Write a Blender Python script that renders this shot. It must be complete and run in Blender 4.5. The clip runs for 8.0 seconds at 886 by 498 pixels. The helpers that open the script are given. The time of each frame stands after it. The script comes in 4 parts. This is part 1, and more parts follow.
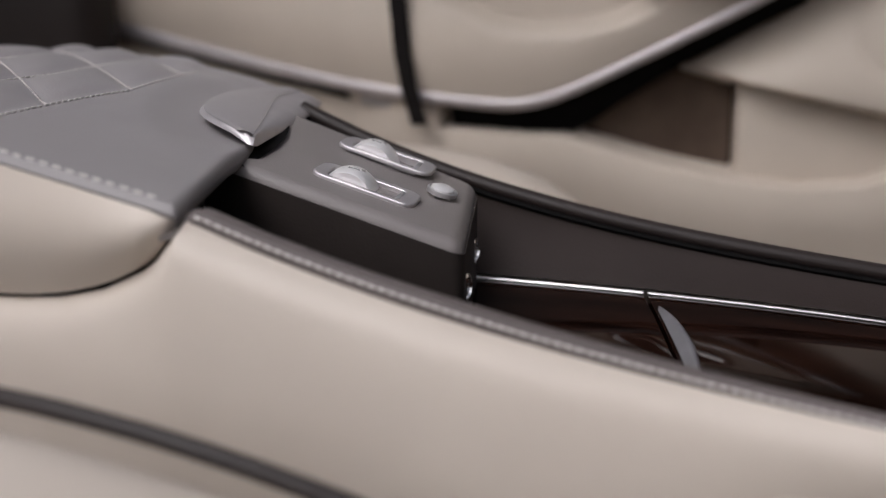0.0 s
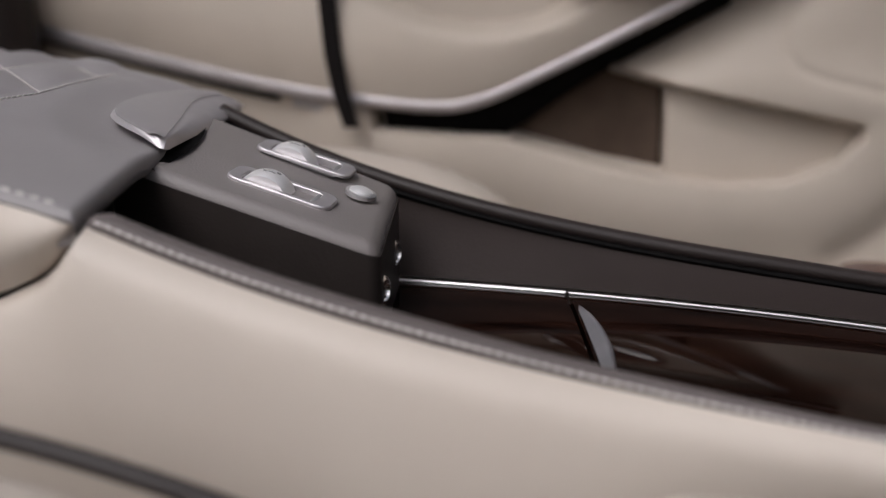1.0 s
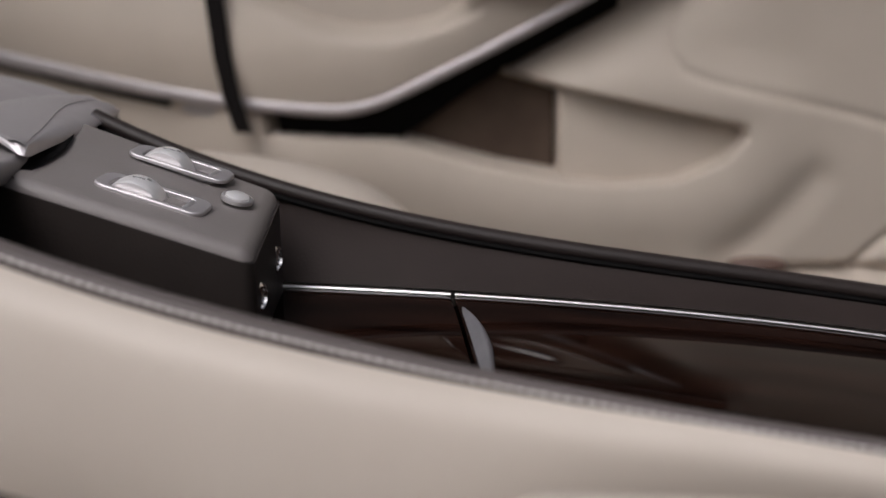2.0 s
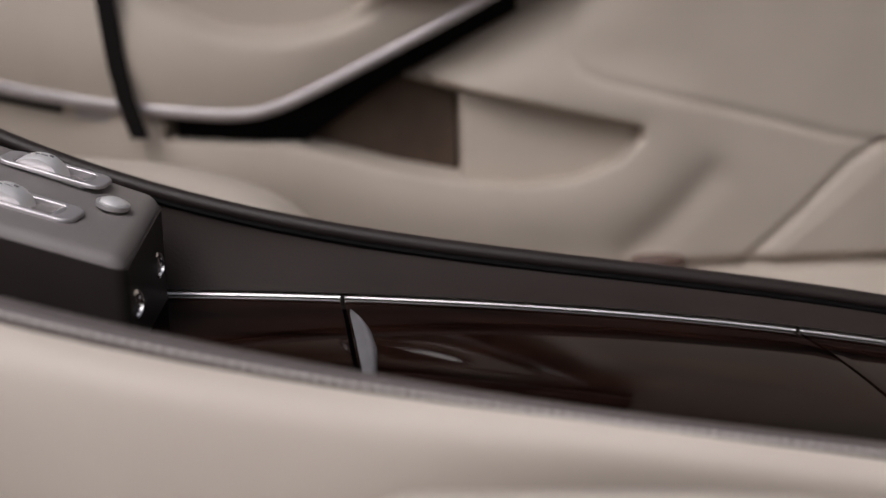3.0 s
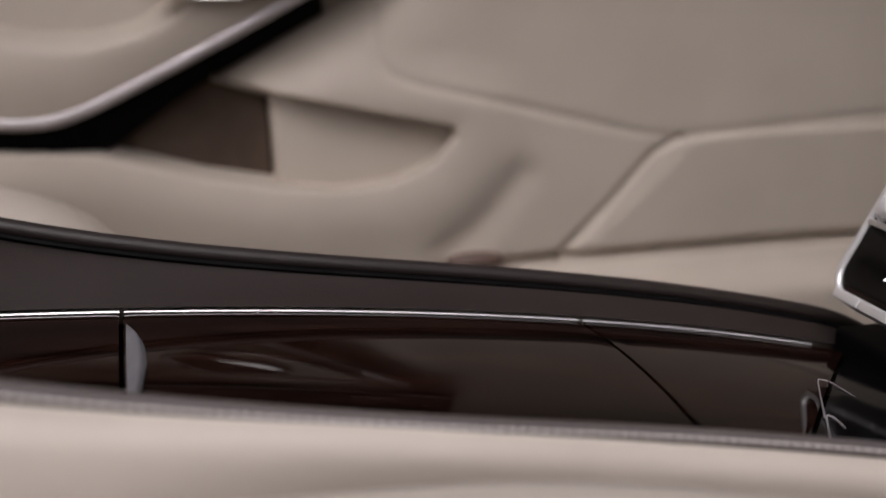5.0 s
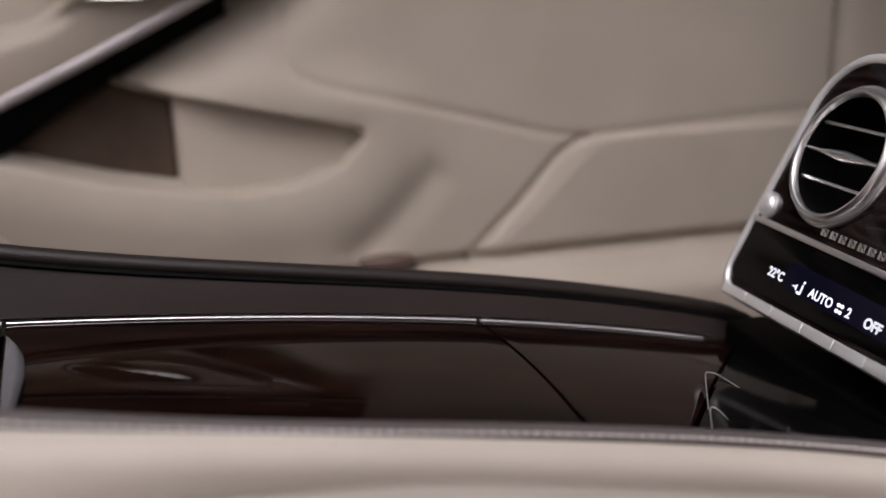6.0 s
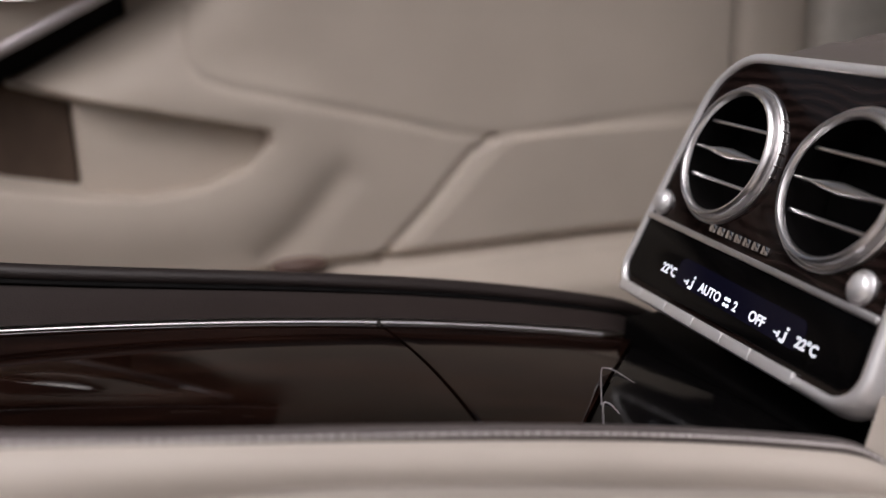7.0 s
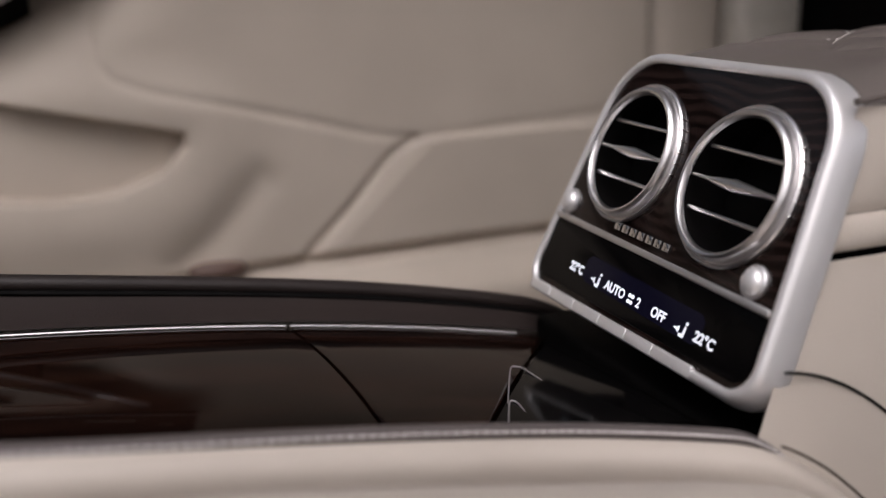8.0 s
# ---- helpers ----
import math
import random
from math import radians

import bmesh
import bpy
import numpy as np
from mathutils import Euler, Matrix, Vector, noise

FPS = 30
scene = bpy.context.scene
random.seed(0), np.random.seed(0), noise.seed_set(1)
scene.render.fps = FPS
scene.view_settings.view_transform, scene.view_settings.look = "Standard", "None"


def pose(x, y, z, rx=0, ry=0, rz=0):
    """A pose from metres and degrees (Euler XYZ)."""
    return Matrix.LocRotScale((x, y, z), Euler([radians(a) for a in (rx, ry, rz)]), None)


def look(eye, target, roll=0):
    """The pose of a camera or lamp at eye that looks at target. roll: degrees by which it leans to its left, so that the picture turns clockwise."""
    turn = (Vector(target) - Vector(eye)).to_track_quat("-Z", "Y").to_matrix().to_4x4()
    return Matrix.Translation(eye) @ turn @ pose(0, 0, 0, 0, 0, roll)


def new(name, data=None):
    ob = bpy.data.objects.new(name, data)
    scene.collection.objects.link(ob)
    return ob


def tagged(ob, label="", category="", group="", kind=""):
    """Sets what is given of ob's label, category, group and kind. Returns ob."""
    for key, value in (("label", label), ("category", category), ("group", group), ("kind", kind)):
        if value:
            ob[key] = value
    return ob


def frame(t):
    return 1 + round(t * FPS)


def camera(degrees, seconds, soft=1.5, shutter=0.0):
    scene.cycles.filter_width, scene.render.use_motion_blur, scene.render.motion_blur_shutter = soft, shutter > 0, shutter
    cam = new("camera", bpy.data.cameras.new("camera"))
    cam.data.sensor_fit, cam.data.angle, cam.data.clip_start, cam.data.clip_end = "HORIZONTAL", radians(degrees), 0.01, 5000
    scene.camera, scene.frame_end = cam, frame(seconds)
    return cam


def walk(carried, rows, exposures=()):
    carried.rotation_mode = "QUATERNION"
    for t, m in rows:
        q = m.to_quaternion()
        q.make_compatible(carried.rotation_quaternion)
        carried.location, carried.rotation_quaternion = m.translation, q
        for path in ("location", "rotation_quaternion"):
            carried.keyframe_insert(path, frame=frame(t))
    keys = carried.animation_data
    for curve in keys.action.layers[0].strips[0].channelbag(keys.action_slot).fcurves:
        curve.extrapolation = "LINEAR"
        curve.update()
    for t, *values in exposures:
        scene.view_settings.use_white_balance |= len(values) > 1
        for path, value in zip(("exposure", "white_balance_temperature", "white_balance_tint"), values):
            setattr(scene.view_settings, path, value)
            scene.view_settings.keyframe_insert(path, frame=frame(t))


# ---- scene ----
H = 0.75  # height of the first eye over the cabin floor
cam = camera(52.0, 8.0, soft=1.4)
ROWS = [
    (0.0, 0.0000, 0.0000, -0.0000, 15.883, -14.550, -2.078),
    (0.5, 0.0057, 0.0029, -0.0012, 14.629, -14.448, -2.120),
    (1.0, 0.0138, 0.0063, -0.0018, 12.605, -14.462, -2.108),
    (1.5, 0.0214, 0.0096, -0.0026, 9.795, -14.457, -2.095),
    (3.0, 0.0493, 0.0158, -0.0074, 2.296, -14.199, -2.205),
    (3.5, 0.0591, 0.0178, -0.0085, -0.028, -14.215, -2.271),
    (4.0, 0.0675, 0.0184, -0.0101, -2.482, -14.162, -2.220),
    (4.5, 0.0764, 0.0180, -0.0103, -4.779, -14.204, -2.327),
    (6.0, 0.1032, 0.0148, -0.0105, -11.669, -14.420, -2.311),
    (6.5, 0.1116, 0.0133, -0.0107, -13.962, -14.484, -2.322),
    (7.0, 0.1195, 0.0121, -0.0114, -16.278, -14.522, -2.240),
    (7.5, 0.1276, 0.0102, -0.0119, -18.341, -14.565, -2.200),
    (8.0, 0.1338, 0.0089, -0.0129, -20.428, -14.550, -2.077),
]


def view(x, y, z, yaw, pitch, roll):
    a, p = radians(yaw), radians(pitch)
    eye = Vector((x, y, z + H))
    return look(eye, eye + Vector((-math.sin(a) * math.cos(p), math.cos(a) * math.cos(p), math.sin(p))), roll)


KELVIN, TINT, STOPS = 6150, 13, -0.14
walk(cam, [(r[0], view(*r[1:])) for r in ROWS], [(0.0, STOPS + 0.05, KELVIN - 80, TINT), (2.0, STOPS - 0.05, KELVIN, TINT), (4.5, STOPS - 0.12, KELVIN + 60, TINT + 3), (8.0, STOPS - 0.13, KELVIN + 80, TINT + 3)])
# a shallow lens, focused on the console
cam.data.dof.use_dof = True
cam.data.dof.focus_distance = 0.44
cam.data.dof.aperture_fstop = 3.9

# ---- light: bright overcast day, the near side of the car stands open ----
world = bpy.data.worlds.new("sky")
scene.world = world
world.use_nodes = True
wn, wl = world.node_tree.nodes, world.node_tree.links
sky = wn.new("ShaderNodeTexSky")
sky.sky_type, sky.sun_disc = "NISHITA", False
sky.air_density, sky.dust_density, sky.ozone_density = 1.0, 9.0, 0.2
sky.sun_elevation, sky.sun_rotation = radians(50), radians(200)
pale = wn.new("ShaderNodeHueSaturation")  # a thin white overcast
pale.inputs["Saturation"].default_value = 0.4
wl.new(sky.outputs[0], pale.inputs["Color"])
wl.new(pale.outputs[0], wn["Background"].inputs[0])
wn["Background"].inputs[1].default_value = 0.1
sun = new("sun", bpy.data.lights.new("sun", "SUN"))
sun.data.energy, sun.data.angle, sun.data.color = 1.35, radians(35), (1.0, 0.965, 0.92)
sun.matrix_world = look((-1.0, -0.8, 4.2), (0.0, 0.3, 0.6))


# ---- materials ----
def material(name, base, rough=0.5, metal=0.0, coat=0.0, spec=0.5):
    m = bpy.data.materials.new(name)
    m.use_nodes = True
    p = m.node_tree.nodes["Principled BSDF"]
    p.inputs["Base Color"].default_value = (*base, 1)
    p.inputs["Roughness"].default_value = rough
    p.inputs["Metallic"].default_value = metal
    p.inputs["Coat Weight"].default_value = coat
    p.inputs["Coat Roughness"].default_value = 0.03
    p.inputs["Specular IOR Level"].default_value = spec
    return m


def node(m, kind, **values):
    n = m.node_tree.nodes.new(kind)
    for key, value in values.items():
        n.inputs[key.replace("_", " ")].default_value = value
    return n


def varied(m, base, other, scale, detail=4.0, stretch=(1, 1, 1), low=0.35, high=0.65):
    """Mixes two colours by a noise at real size."""
    links, p = m.node_tree.links, m.node_tree.nodes["Principled BSDF"]
    co, mp = node(m, "ShaderNodeTexCoord"), node(m, "ShaderNodeMapping")
    mp.inputs["Scale"].default_value = stretch
    no = node(m, "ShaderNodeTexNoise", Scale=scale, Detail=detail)
    ramp = node(m, "ShaderNodeValToRGB")
    ramp.color_ramp.elements[0].position, ramp.color_ramp.elements[1].position = low, high
    ramp.color_ramp.elements[0].color, ramp.color_ramp.elements[1].color = (*base, 1), (*other, 1)
    links.new(co.outputs["Object"], mp.inputs[0])
    links.new(mp.outputs[0], no.inputs["Vector"])
    links.new(no.outputs["Fac"], ramp.inputs[0])
    links.new(ramp.outputs[0], p.inputs["Base Color"])
    return mp


def grained(m, mp, scale, strength, distance=0.0004):
    """Fine leather pebbling as bump, over slower undulation, with uneven gloss."""
    links, p = m.node_tree.links, m.node_tree.nodes["Principled BSDF"]
    vo = node(m, "ShaderNodeTexVoronoi", Scale=scale)
    no = node(m, "ShaderNodeTexNoise", Scale=45.0, Detail=3.0)
    bump, slow = node(m, "ShaderNodeBump", Strength=strength, Distance=distance), node(m, "ShaderNodeBump", Strength=0.12, Distance=0.002)
    for tex in (vo, no):
        links.new(mp.outputs[0], tex.inputs["Vector"])
    links.new(vo.outputs["Distance"], bump.inputs["Height"])
    links.new(no.outputs["Fac"], slow.inputs["Height"])
    links.new(slow.outputs[0], bump.inputs["Normal"])
    links.new(bump.outputs[0], p.inputs["Normal"])


def leather(name, base, other, rough, grain=900.0, strength=0.25):
    m = material(name, base, rough, spec=0.28)
    grained(m, varied(m, base, other, 9.0), grain, strength)
    return m


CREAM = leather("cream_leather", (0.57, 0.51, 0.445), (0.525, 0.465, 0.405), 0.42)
# same cream leather as CREAM, darkened for the weaker light at the door
SHADED_CREAM = leather("shaded_cream_leather", (0.54, 0.475, 0.405), (0.495, 0.435, 0.37), 0.5)
TAUPE = leather("taupe_leather", (0.262, 0.245, 0.246), (0.235, 0.219, 0.22), 0.44)
EDGE = leather("taupe_edge_leather", (0.125, 0.106, 0.102), (0.105, 0.089, 0.085), 0.45)
DARK = leather("dark_brown_leather", (0.03, 0.0225, 0.0205), (0.024, 0.018, 0.0165), 0.6)
DARK.node_tree.nodes["Principled BSDF"].inputs["Specular IOR Level"].default_value = 0.1
# umber edge leather; also used as painted shade on the two seats
UMBER = leather("umber_leather_and_shade", (0.026, 0.0195, 0.018), (0.02, 0.015, 0.0138), 0.4)
CARPET = leather("brown_pocket_lining", (0.075, 0.054, 0.042), (0.052, 0.037, 0.029), 0.9, 300.0, 0.6)
LINING = leather("brown_felt_lining", (0.12, 0.086, 0.064), (0.062, 0.042, 0.031), 0.9, 300.0, 0.6)
# black for plastic parts, and for shade filled into gaps
BLACK = material("black_plastic_and_shade", (0.006, 0.0055, 0.0055), 0.65, spec=0.06)
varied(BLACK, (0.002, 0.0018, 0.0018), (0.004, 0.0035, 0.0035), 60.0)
GLOSS = material("black_gloss", (0.006, 0.005, 0.006), 0.1, spec=0.06)
varied(GLOSS, (0.002, 0.0018, 0.002), (0.004, 0.0036, 0.0036), 20.0)
SATIN = material("satin_aluminium", (0.86, 0.84, 0.84), 0.42, 1.0)
varied(SATIN, (0.88, 0.86, 0.86), (0.82, 0.8, 0.8), 40.0)
CHROME = material("bright_chrome", (0.85, 0.84, 0.84), 0.1, 1.0)
varied(CHROME, (0.87, 0.86, 0.86), (0.8, 0.79, 0.79), 40.0)
RING = material("polished_aluminium", (0.88, 0.86, 0.86), 0.3, 1.0)
varied(RING, (0.9, 0.88, 0.88), (0.83, 0.81, 0.81), 40.0)
DULL = material("dull_aluminium", (0.62, 0.59, 0.6), 0.55, 1.0)
varied(DULL, (0.64, 0.61, 0.62), (0.57, 0.54, 0.55), 40.0)
SMOKE = material("smoky_grey_plastic", (0.2, 0.19, 0.19), 0.35)
varied(SMOKE, (0.17, 0.165, 0.175), (0.14, 0.135, 0.145), 60.0)
FRAME = material("satin_silver", (0.9, 0.88, 0.88), 0.33, 0.6)
varied(FRAME, (0.93, 0.91, 0.91), (0.88, 0.86, 0.86), 40.0)
PEWTER = material("pewter_metal", (0.42, 0.4, 0.4), 0.5, 0.9)
varied(PEWTER, (0.44, 0.42, 0.42), (0.38, 0.36, 0.36), 40.0)
THREAD = material("pale_thread", (0.55, 0.52, 0.5), 0.7)
varied(THREAD, (0.66, 0.62, 0.6), (0.56, 0.53, 0.51), 300.0)
BELT = material("black_belt_webbing", (0.018, 0.015, 0.015), 0.7, spec=0.12)
varied(BELT, (0.009, 0.007, 0.007), (0.005, 0.004, 0.004), 500.0)
FABRIC = material("pale_headliner", (0.6, 0.56, 0.5), 0.9)
varied(FABRIC, (0.62, 0.58, 0.52), (0.56, 0.52, 0.46), 80.0)
GREY_FLOOR = material("brown_cabin_carpet", (0.1, 0.08, 0.065), 0.95)
varied(GREY_FLOOR, (0.11, 0.088, 0.07), (0.08, 0.062, 0.05), 200.0)
ASPHALT = material("grey_concrete", (0.3, 0.29, 0.28), 0.85)
varied(ASPHALT, (0.32, 0.31, 0.3), (0.25, 0.24, 0.23), 6.0)

WOOD = material("dark_lacquered_wood", (0.03, 0.018, 0.013), 0.03, spec=0.1)
wood_map = varied(WOOD, (0.002, 0.0009, 0.0007), (0.018, 0.0078, 0.0052), 26.0, 8.0, (0.35, 3.0, 1.5), 0.3, 0.72)

FACE_WOOD = material("streaked_lacquered_wood", (0.02, 0.012, 0.01), 0.06, spec=0.3)
fl = FACE_WOOD.node_tree.links
fc = node(FACE_WOOD, "ShaderNodeTexCoord")
# wavy bands in the colour; in part they stand for reflected stripes
fw = node(FACE_WOOD, "ShaderNodeTexWave", Scale=62.0, Distortion=9.0, Detail=2.0, Detail_Scale=0.35)
fw.bands_direction = "Z"
fr = node(FACE_WOOD, "ShaderNodeValToRGB")
fr.color_ramp.elements[0].color, fr.color_ramp.elements[1].color = (0.0055, 0.0034, 0.003, 1), (0.02, 0.0118, 0.0102, 1)
fl.new(fc.outputs["Object"], fw.inputs["Vector"])
fl.new(fw.outputs["Fac"], fr.inputs[0])
fl.new(fr.outputs[0], FACE_WOOD.node_tree.nodes["Principled BSDF"].inputs["Base Color"])

GLOW = bpy.data.materials.new("lit_display_sign")
GLOW.use_nodes = True
gp = GLOW.node_tree.nodes["Principled BSDF"]
gp.inputs["Base Color"].default_value = (0.8, 0.82, 0.85, 1)
gp.inputs["Emission Color"].default_value = (0.9, 0.94, 1.0, 1)
gp.inputs["Emission Strength"].default_value = 0.9
BLUE = material("blue_lit_display_band", (0.004, 0.004, 0.008), 0.1, spec=0.1)
bp_ = BLUE.node_tree.nodes["Principled BSDF"]
bp_.inputs["Emission Color"].default_value = (0.05, 0.04, 0.16, 1)
bp_.inputs["Emission Strength"].default_value = 0.035


# ---- mesh helpers: all places are given from the first eye's height ----
def thing(name, base, label, category, group="", kind=""):
    ob = new(name)
    ob.location = (base[0], base[1], base[2] + H)
    ob.empty_display_size = 0.02
    return tagged(ob, label, category, group, kind)


def part(name, bm, mat, parent=None, label="", flat=False):
    bmesh.ops.recalc_face_normals(bm, faces=bm.faces)
    me = bpy.data.meshes.new(name)
    bm.to_mesh(me)
    bm.free()
    me.materials.append(mat)
    if not flat:
        me.shade_smooth()
        me.set_sharp_from_angle(angle=radians(40))
    return held(name, me, parent, label)


def held(name, me, parent=None, label=""):
    ob = new(name, me)
    if parent:
        up = Matrix.Identity(4)
        step = parent
        while step:
            up = Matrix.Translation(step.location) @ up
            step = step.parent
        ob.parent = parent
        ob.location = Vector((0, 0, H)) - up.translation
    else:
        ob.location = (0, 0, H)
    return tagged(ob, label) if label else ob


def add_grid(bm, points):
    """A sheet of quads through rows of points."""
    rows = [[bm.verts.new(p) for p in row] for row in points]
    for a, b in zip(rows, rows[1:]):
        for i in range(len(a) - 1):
            bm.faces.new((a[i], a[i + 1], b[i + 1], b[i]))
    return rows


def sweep(sections, closed=True, caps=True):
    """Joins rings of points into one skin."""
    bm = bmesh.new()
    rings = [[bm.verts.new(p) for p in ring] for ring in sections]
    n = len(rings[0])
    for a, b in zip(rings, rings[1:]):
        for i in range(n if closed else n - 1):
            j = (i + 1) % n
            bm.faces.new((a[i], a[j], b[j], b[i]))
    if closed and caps:
        bm.faces.new(rings[0])
        bm.faces.new(list(reversed(rings[-1])))
    return bm


def tube(points, rx, ry=None, n=10, up=(0, 0, 1)):
    """A round or oval rod along points."""
    ry = ry or rx
    points = [Vector(p) for p in points]
    rings = []
    for i, p in enumerate(points):
        along = (points[min(i + 1, len(points) - 1)] - points[max(i - 1, 0)]).normalized()
        side = along.cross(Vector(up)).normalized()
        top = side.cross(along)
        rings.append([p + side * rx * math.cos(2 * math.pi * k / n) + top * ry * math.sin(2 * math.pi * k / n) for k in range(n)])
    return sweep(rings)


def box(lo, hi, bevel=0.002, segments=3):
    bm = bmesh.new()
    bmesh.ops.create_cube(bm, size=1)
    for v in bm.verts:
        for k in range(3):
            v.co[k] = lo[k] + (v.co[k] + 0.5) * (hi[k] - lo[k])
    if bevel:
        bmesh.ops.bevel(bm, geom=bm.edges[:], offset=bevel, segments=segments, profile=0.5, affect="EDGES")
    return bm


def moved(bm, m):
    bmesh.ops.transform(bm, matrix=m, verts=bm.verts)
    return bm


def joined(*bms):
    out = bmesh.new()
    for bm in bms:
        me = bpy.data.meshes.new("joined")
        bm.to_mesh(me)
        out.from_mesh(me)
        bpy.data.meshes.remove(me)
        bm.free()
    return out


def rounded(corners, radii, n=8):
    """A flat outline with rounded corners, as 2D points."""
    out, count = [], len(corners)
    for i in range(count):
        a, b, c = (Vector(corners[(i + k) % count]) for k in (-1, 0, 1))
        u, w = (a - b).normalized(), (c - b).normalized()
        half = u.angle(w) / 2
        r = radii[i]
        cut = r / math.tan(half)
        centre = b + (u + w).normalized() * (r / math.sin(half))
        s, e = b + u * cut - centre, b + w * cut - centre
        turn = s.angle_signed(e)
        for k in range(n + 1):
            q = s.copy()
            q.rotate(Matrix.Rotation(-turn * k / n, 2))
            out.append(centre + q)
    return out


def smooth(a, b, x):
    t = np.clip((x - a) / (b - a), 0, 1)
    return t * t * (3 - 2 * t)


def span(a, b, n):
    return [a + (b - a) * k / (n - 1) for k in range(n)]


def rail_z(x):
    """Height of the console's two padded edges."""
    drop = 5.0 * max(0.0, x - 0.365) ** 2
    x = max(-0.27, min(0.5, x))
    return (((0.3972 * x - 1.0143) * x + 0.33473) * x - 0.18673) * x - 0.12051 - drop


def near_edge(x):
    """The near padded edge, which swings outwards at its forward end."""
    k = 1 - 0.10 * float(smooth(0.26, 0.42, x))
    return 0.134 + (x - 0.134) * k, 0.009 + 0.286 * k, -0.013 + (rail_z(x) + 0.013) * k


def arm_low(x):
    """Lower edge of the armrest's cream side, rounded up to its front corner."""
    t = max(0.0, min(1.0, (x + 0.262) / 0.079))
    return -0.1015 + 0.037 * (1 - math.sqrt(1 - t ** 2.2)) if t < 1 else -0.066


def trim_z(x):
    """Height of the bright strip along the lids."""
    return (((-0.21029 * x - 0.06832) * x - 0.14865) * x - 0.07024) * x - 0.14961


def bulge(centre, size, power=3.0, nu=40, nv=24, bend=None):
    """A cushion: a superellipsoid with soft edges."""
    def sp(v, e):
        return math.copysign(abs(v) ** e, v)
    bm = bmesh.new()
    e = 2.0 / power
    rows = []
    for i in range(nv + 1):
        a = -math.pi / 2 + math.pi * i / nv
        row = []
        for j in range(nu):
            b = 2 * math.pi * j / nu
            p = Vector((size[0] * sp(math.cos(a), e) * sp(math.cos(b), e), size[1] * sp(math.cos(a), e) * sp(math.sin(b), e), size[2] * sp(math.sin(a), e)))
            if bend:
                p = bend(p)
            row.append(p + Vector(centre))
        rows.append(row)
    bm.free()
    bm = sweep(rows, True, False)
    bmesh.ops.remove_doubles(bm, verts=bm.verts, dist=1e-6)
    return bm


# ---- the shell of the car ----
def block(name, lo, hi, mat, bevel=0.01, kind="structure"):
    return tagged(part(name, box(lo, hi, bevel), mat), kind=kind)


ground = block("ground", (-60, -60, -1.2), (60, 60, -1.1), ASPHALT, 0)
floor = block("floor", (-1.2, -0.35, -0.79), (2.0, 1.05, -0.75), GREY_FLOOR)
# unseen roof, added; open over the rear near side to shape the light
ceiling = tagged(part("ceiling", joined(
    box((-1.2, 0.62, 0.45), (1.2, 1.05, 0.49), 0.01), box((-1.2, -0.47, 0.45), (1.2, -0.3, 0.49), 0.01),
    box((-1.2, -0.3, 0.45), (-0.75, 0.62, 0.49), 0.01), box((0.58, -0.3, 0.45), (1.2, 0.62, 0.49), 0.01)), FABRIC), kind="structure")
# unseen end walls: rear cut low for sky, front black to block it
wall_rear = block("wall_rear", (-1.25, -0.35, -0.75), (-1.18, 1.05, 0.1), FABRIC)
wall_front_blocker = block("wall_front_blocker", (1.9, -0.35, -0.75), (1.96, 1.05, 0.49), BLACK)

# unseen wall, added to hold back low light from the near side
wall_near_blocker = tagged(part("wall_near_blocker", box((-1.2, -0.47, -0.75), (1.9, -0.40, -0.06), 0.02), FABRIC), kind="structure")

# ---- the far door ----
door = thing("car_door", (0.1, 0.95, -0.75), "closed cream leather car door with map pocket and armrest", "car door")


def dist_line(x, z, pts):
    """Distance from a polyline, on arrays."""
    best = np.full(x.shape, 9.0)
    for (ax, az), (bx, bz) in zip(pts, pts[1:]):
        dx, dz = bx - ax, bz - az
        t = np.clip(((x - ax) * dx + (z - az) * dz) / (dx * dx + dz * dz), 0, 1)
        best = np.minimum(best, np.hypot(x - ax - t * dx, z - az - t * dz))
    return best


def inside(x, z, pts):
    """Signed distance from an outline, negative within."""
    d = dist_line(x, z, list(pts) + [pts[0]])
    odd = np.zeros(x.shape, bool)
    for (ax, az), (bx, bz) in zip(pts, list(pts[1:]) + [pts[0]]):
        cross = ((az > z) != (bz > z)) & (x < (bx - ax) * (z - az) / (bz - az + 1e-12) + ax)
        odd ^= cross
    return np.where(odd, -d, d)


POCKET = [(-0.245, -0.07), (-0.245, -0.108), (-0.126, -0.117), (-0.03, -0.145), (0.033, -0.158), (0.09, -0.165), (0.145, -0.161), (0.185, -0.145), (0.206, -0.122), (0.205, -0.113), (0.042, -0.074), (-0.015, -0.055), (0.02, -0.02), (-0.1, -0.02)]
SEAM = [(0.14, 0.0), (0.136, -0.023), (0.138, -0.043), (0.15, -0.06), (0.174, -0.07), (0.244, -0.088), (0.327, -0.11), (0.383, -0.126), (0.432, -0.135), (0.509, -0.1295), (0.595, -0.125), (0.69, -0.12)]
SEAM_DOWN = [(0.431, -0.135), (0.405, -0.15), (0.36, -0.2), (0.306, -0.252)]
SEAM_LOW = [(0.15, -0.257), (0.3, -0.252), (0.5, -0.25), (0.7, -0.25)]


STRIP = [(-0.80, 0.055), (-0.617, 0.008), (-0.463, -0.033), (-0.343, -0.062), (-0.28, -0.073), (-0.239, -0.079), (-0.19, -0.084), (-0.165, -0.085), (-0.14, -0.081), (-0.115, -0.072), (-0.079, -0.056), (-0.026, -0.032), (0.05, 0.005), (0.12, 0.04), (0.2, 0.08)]


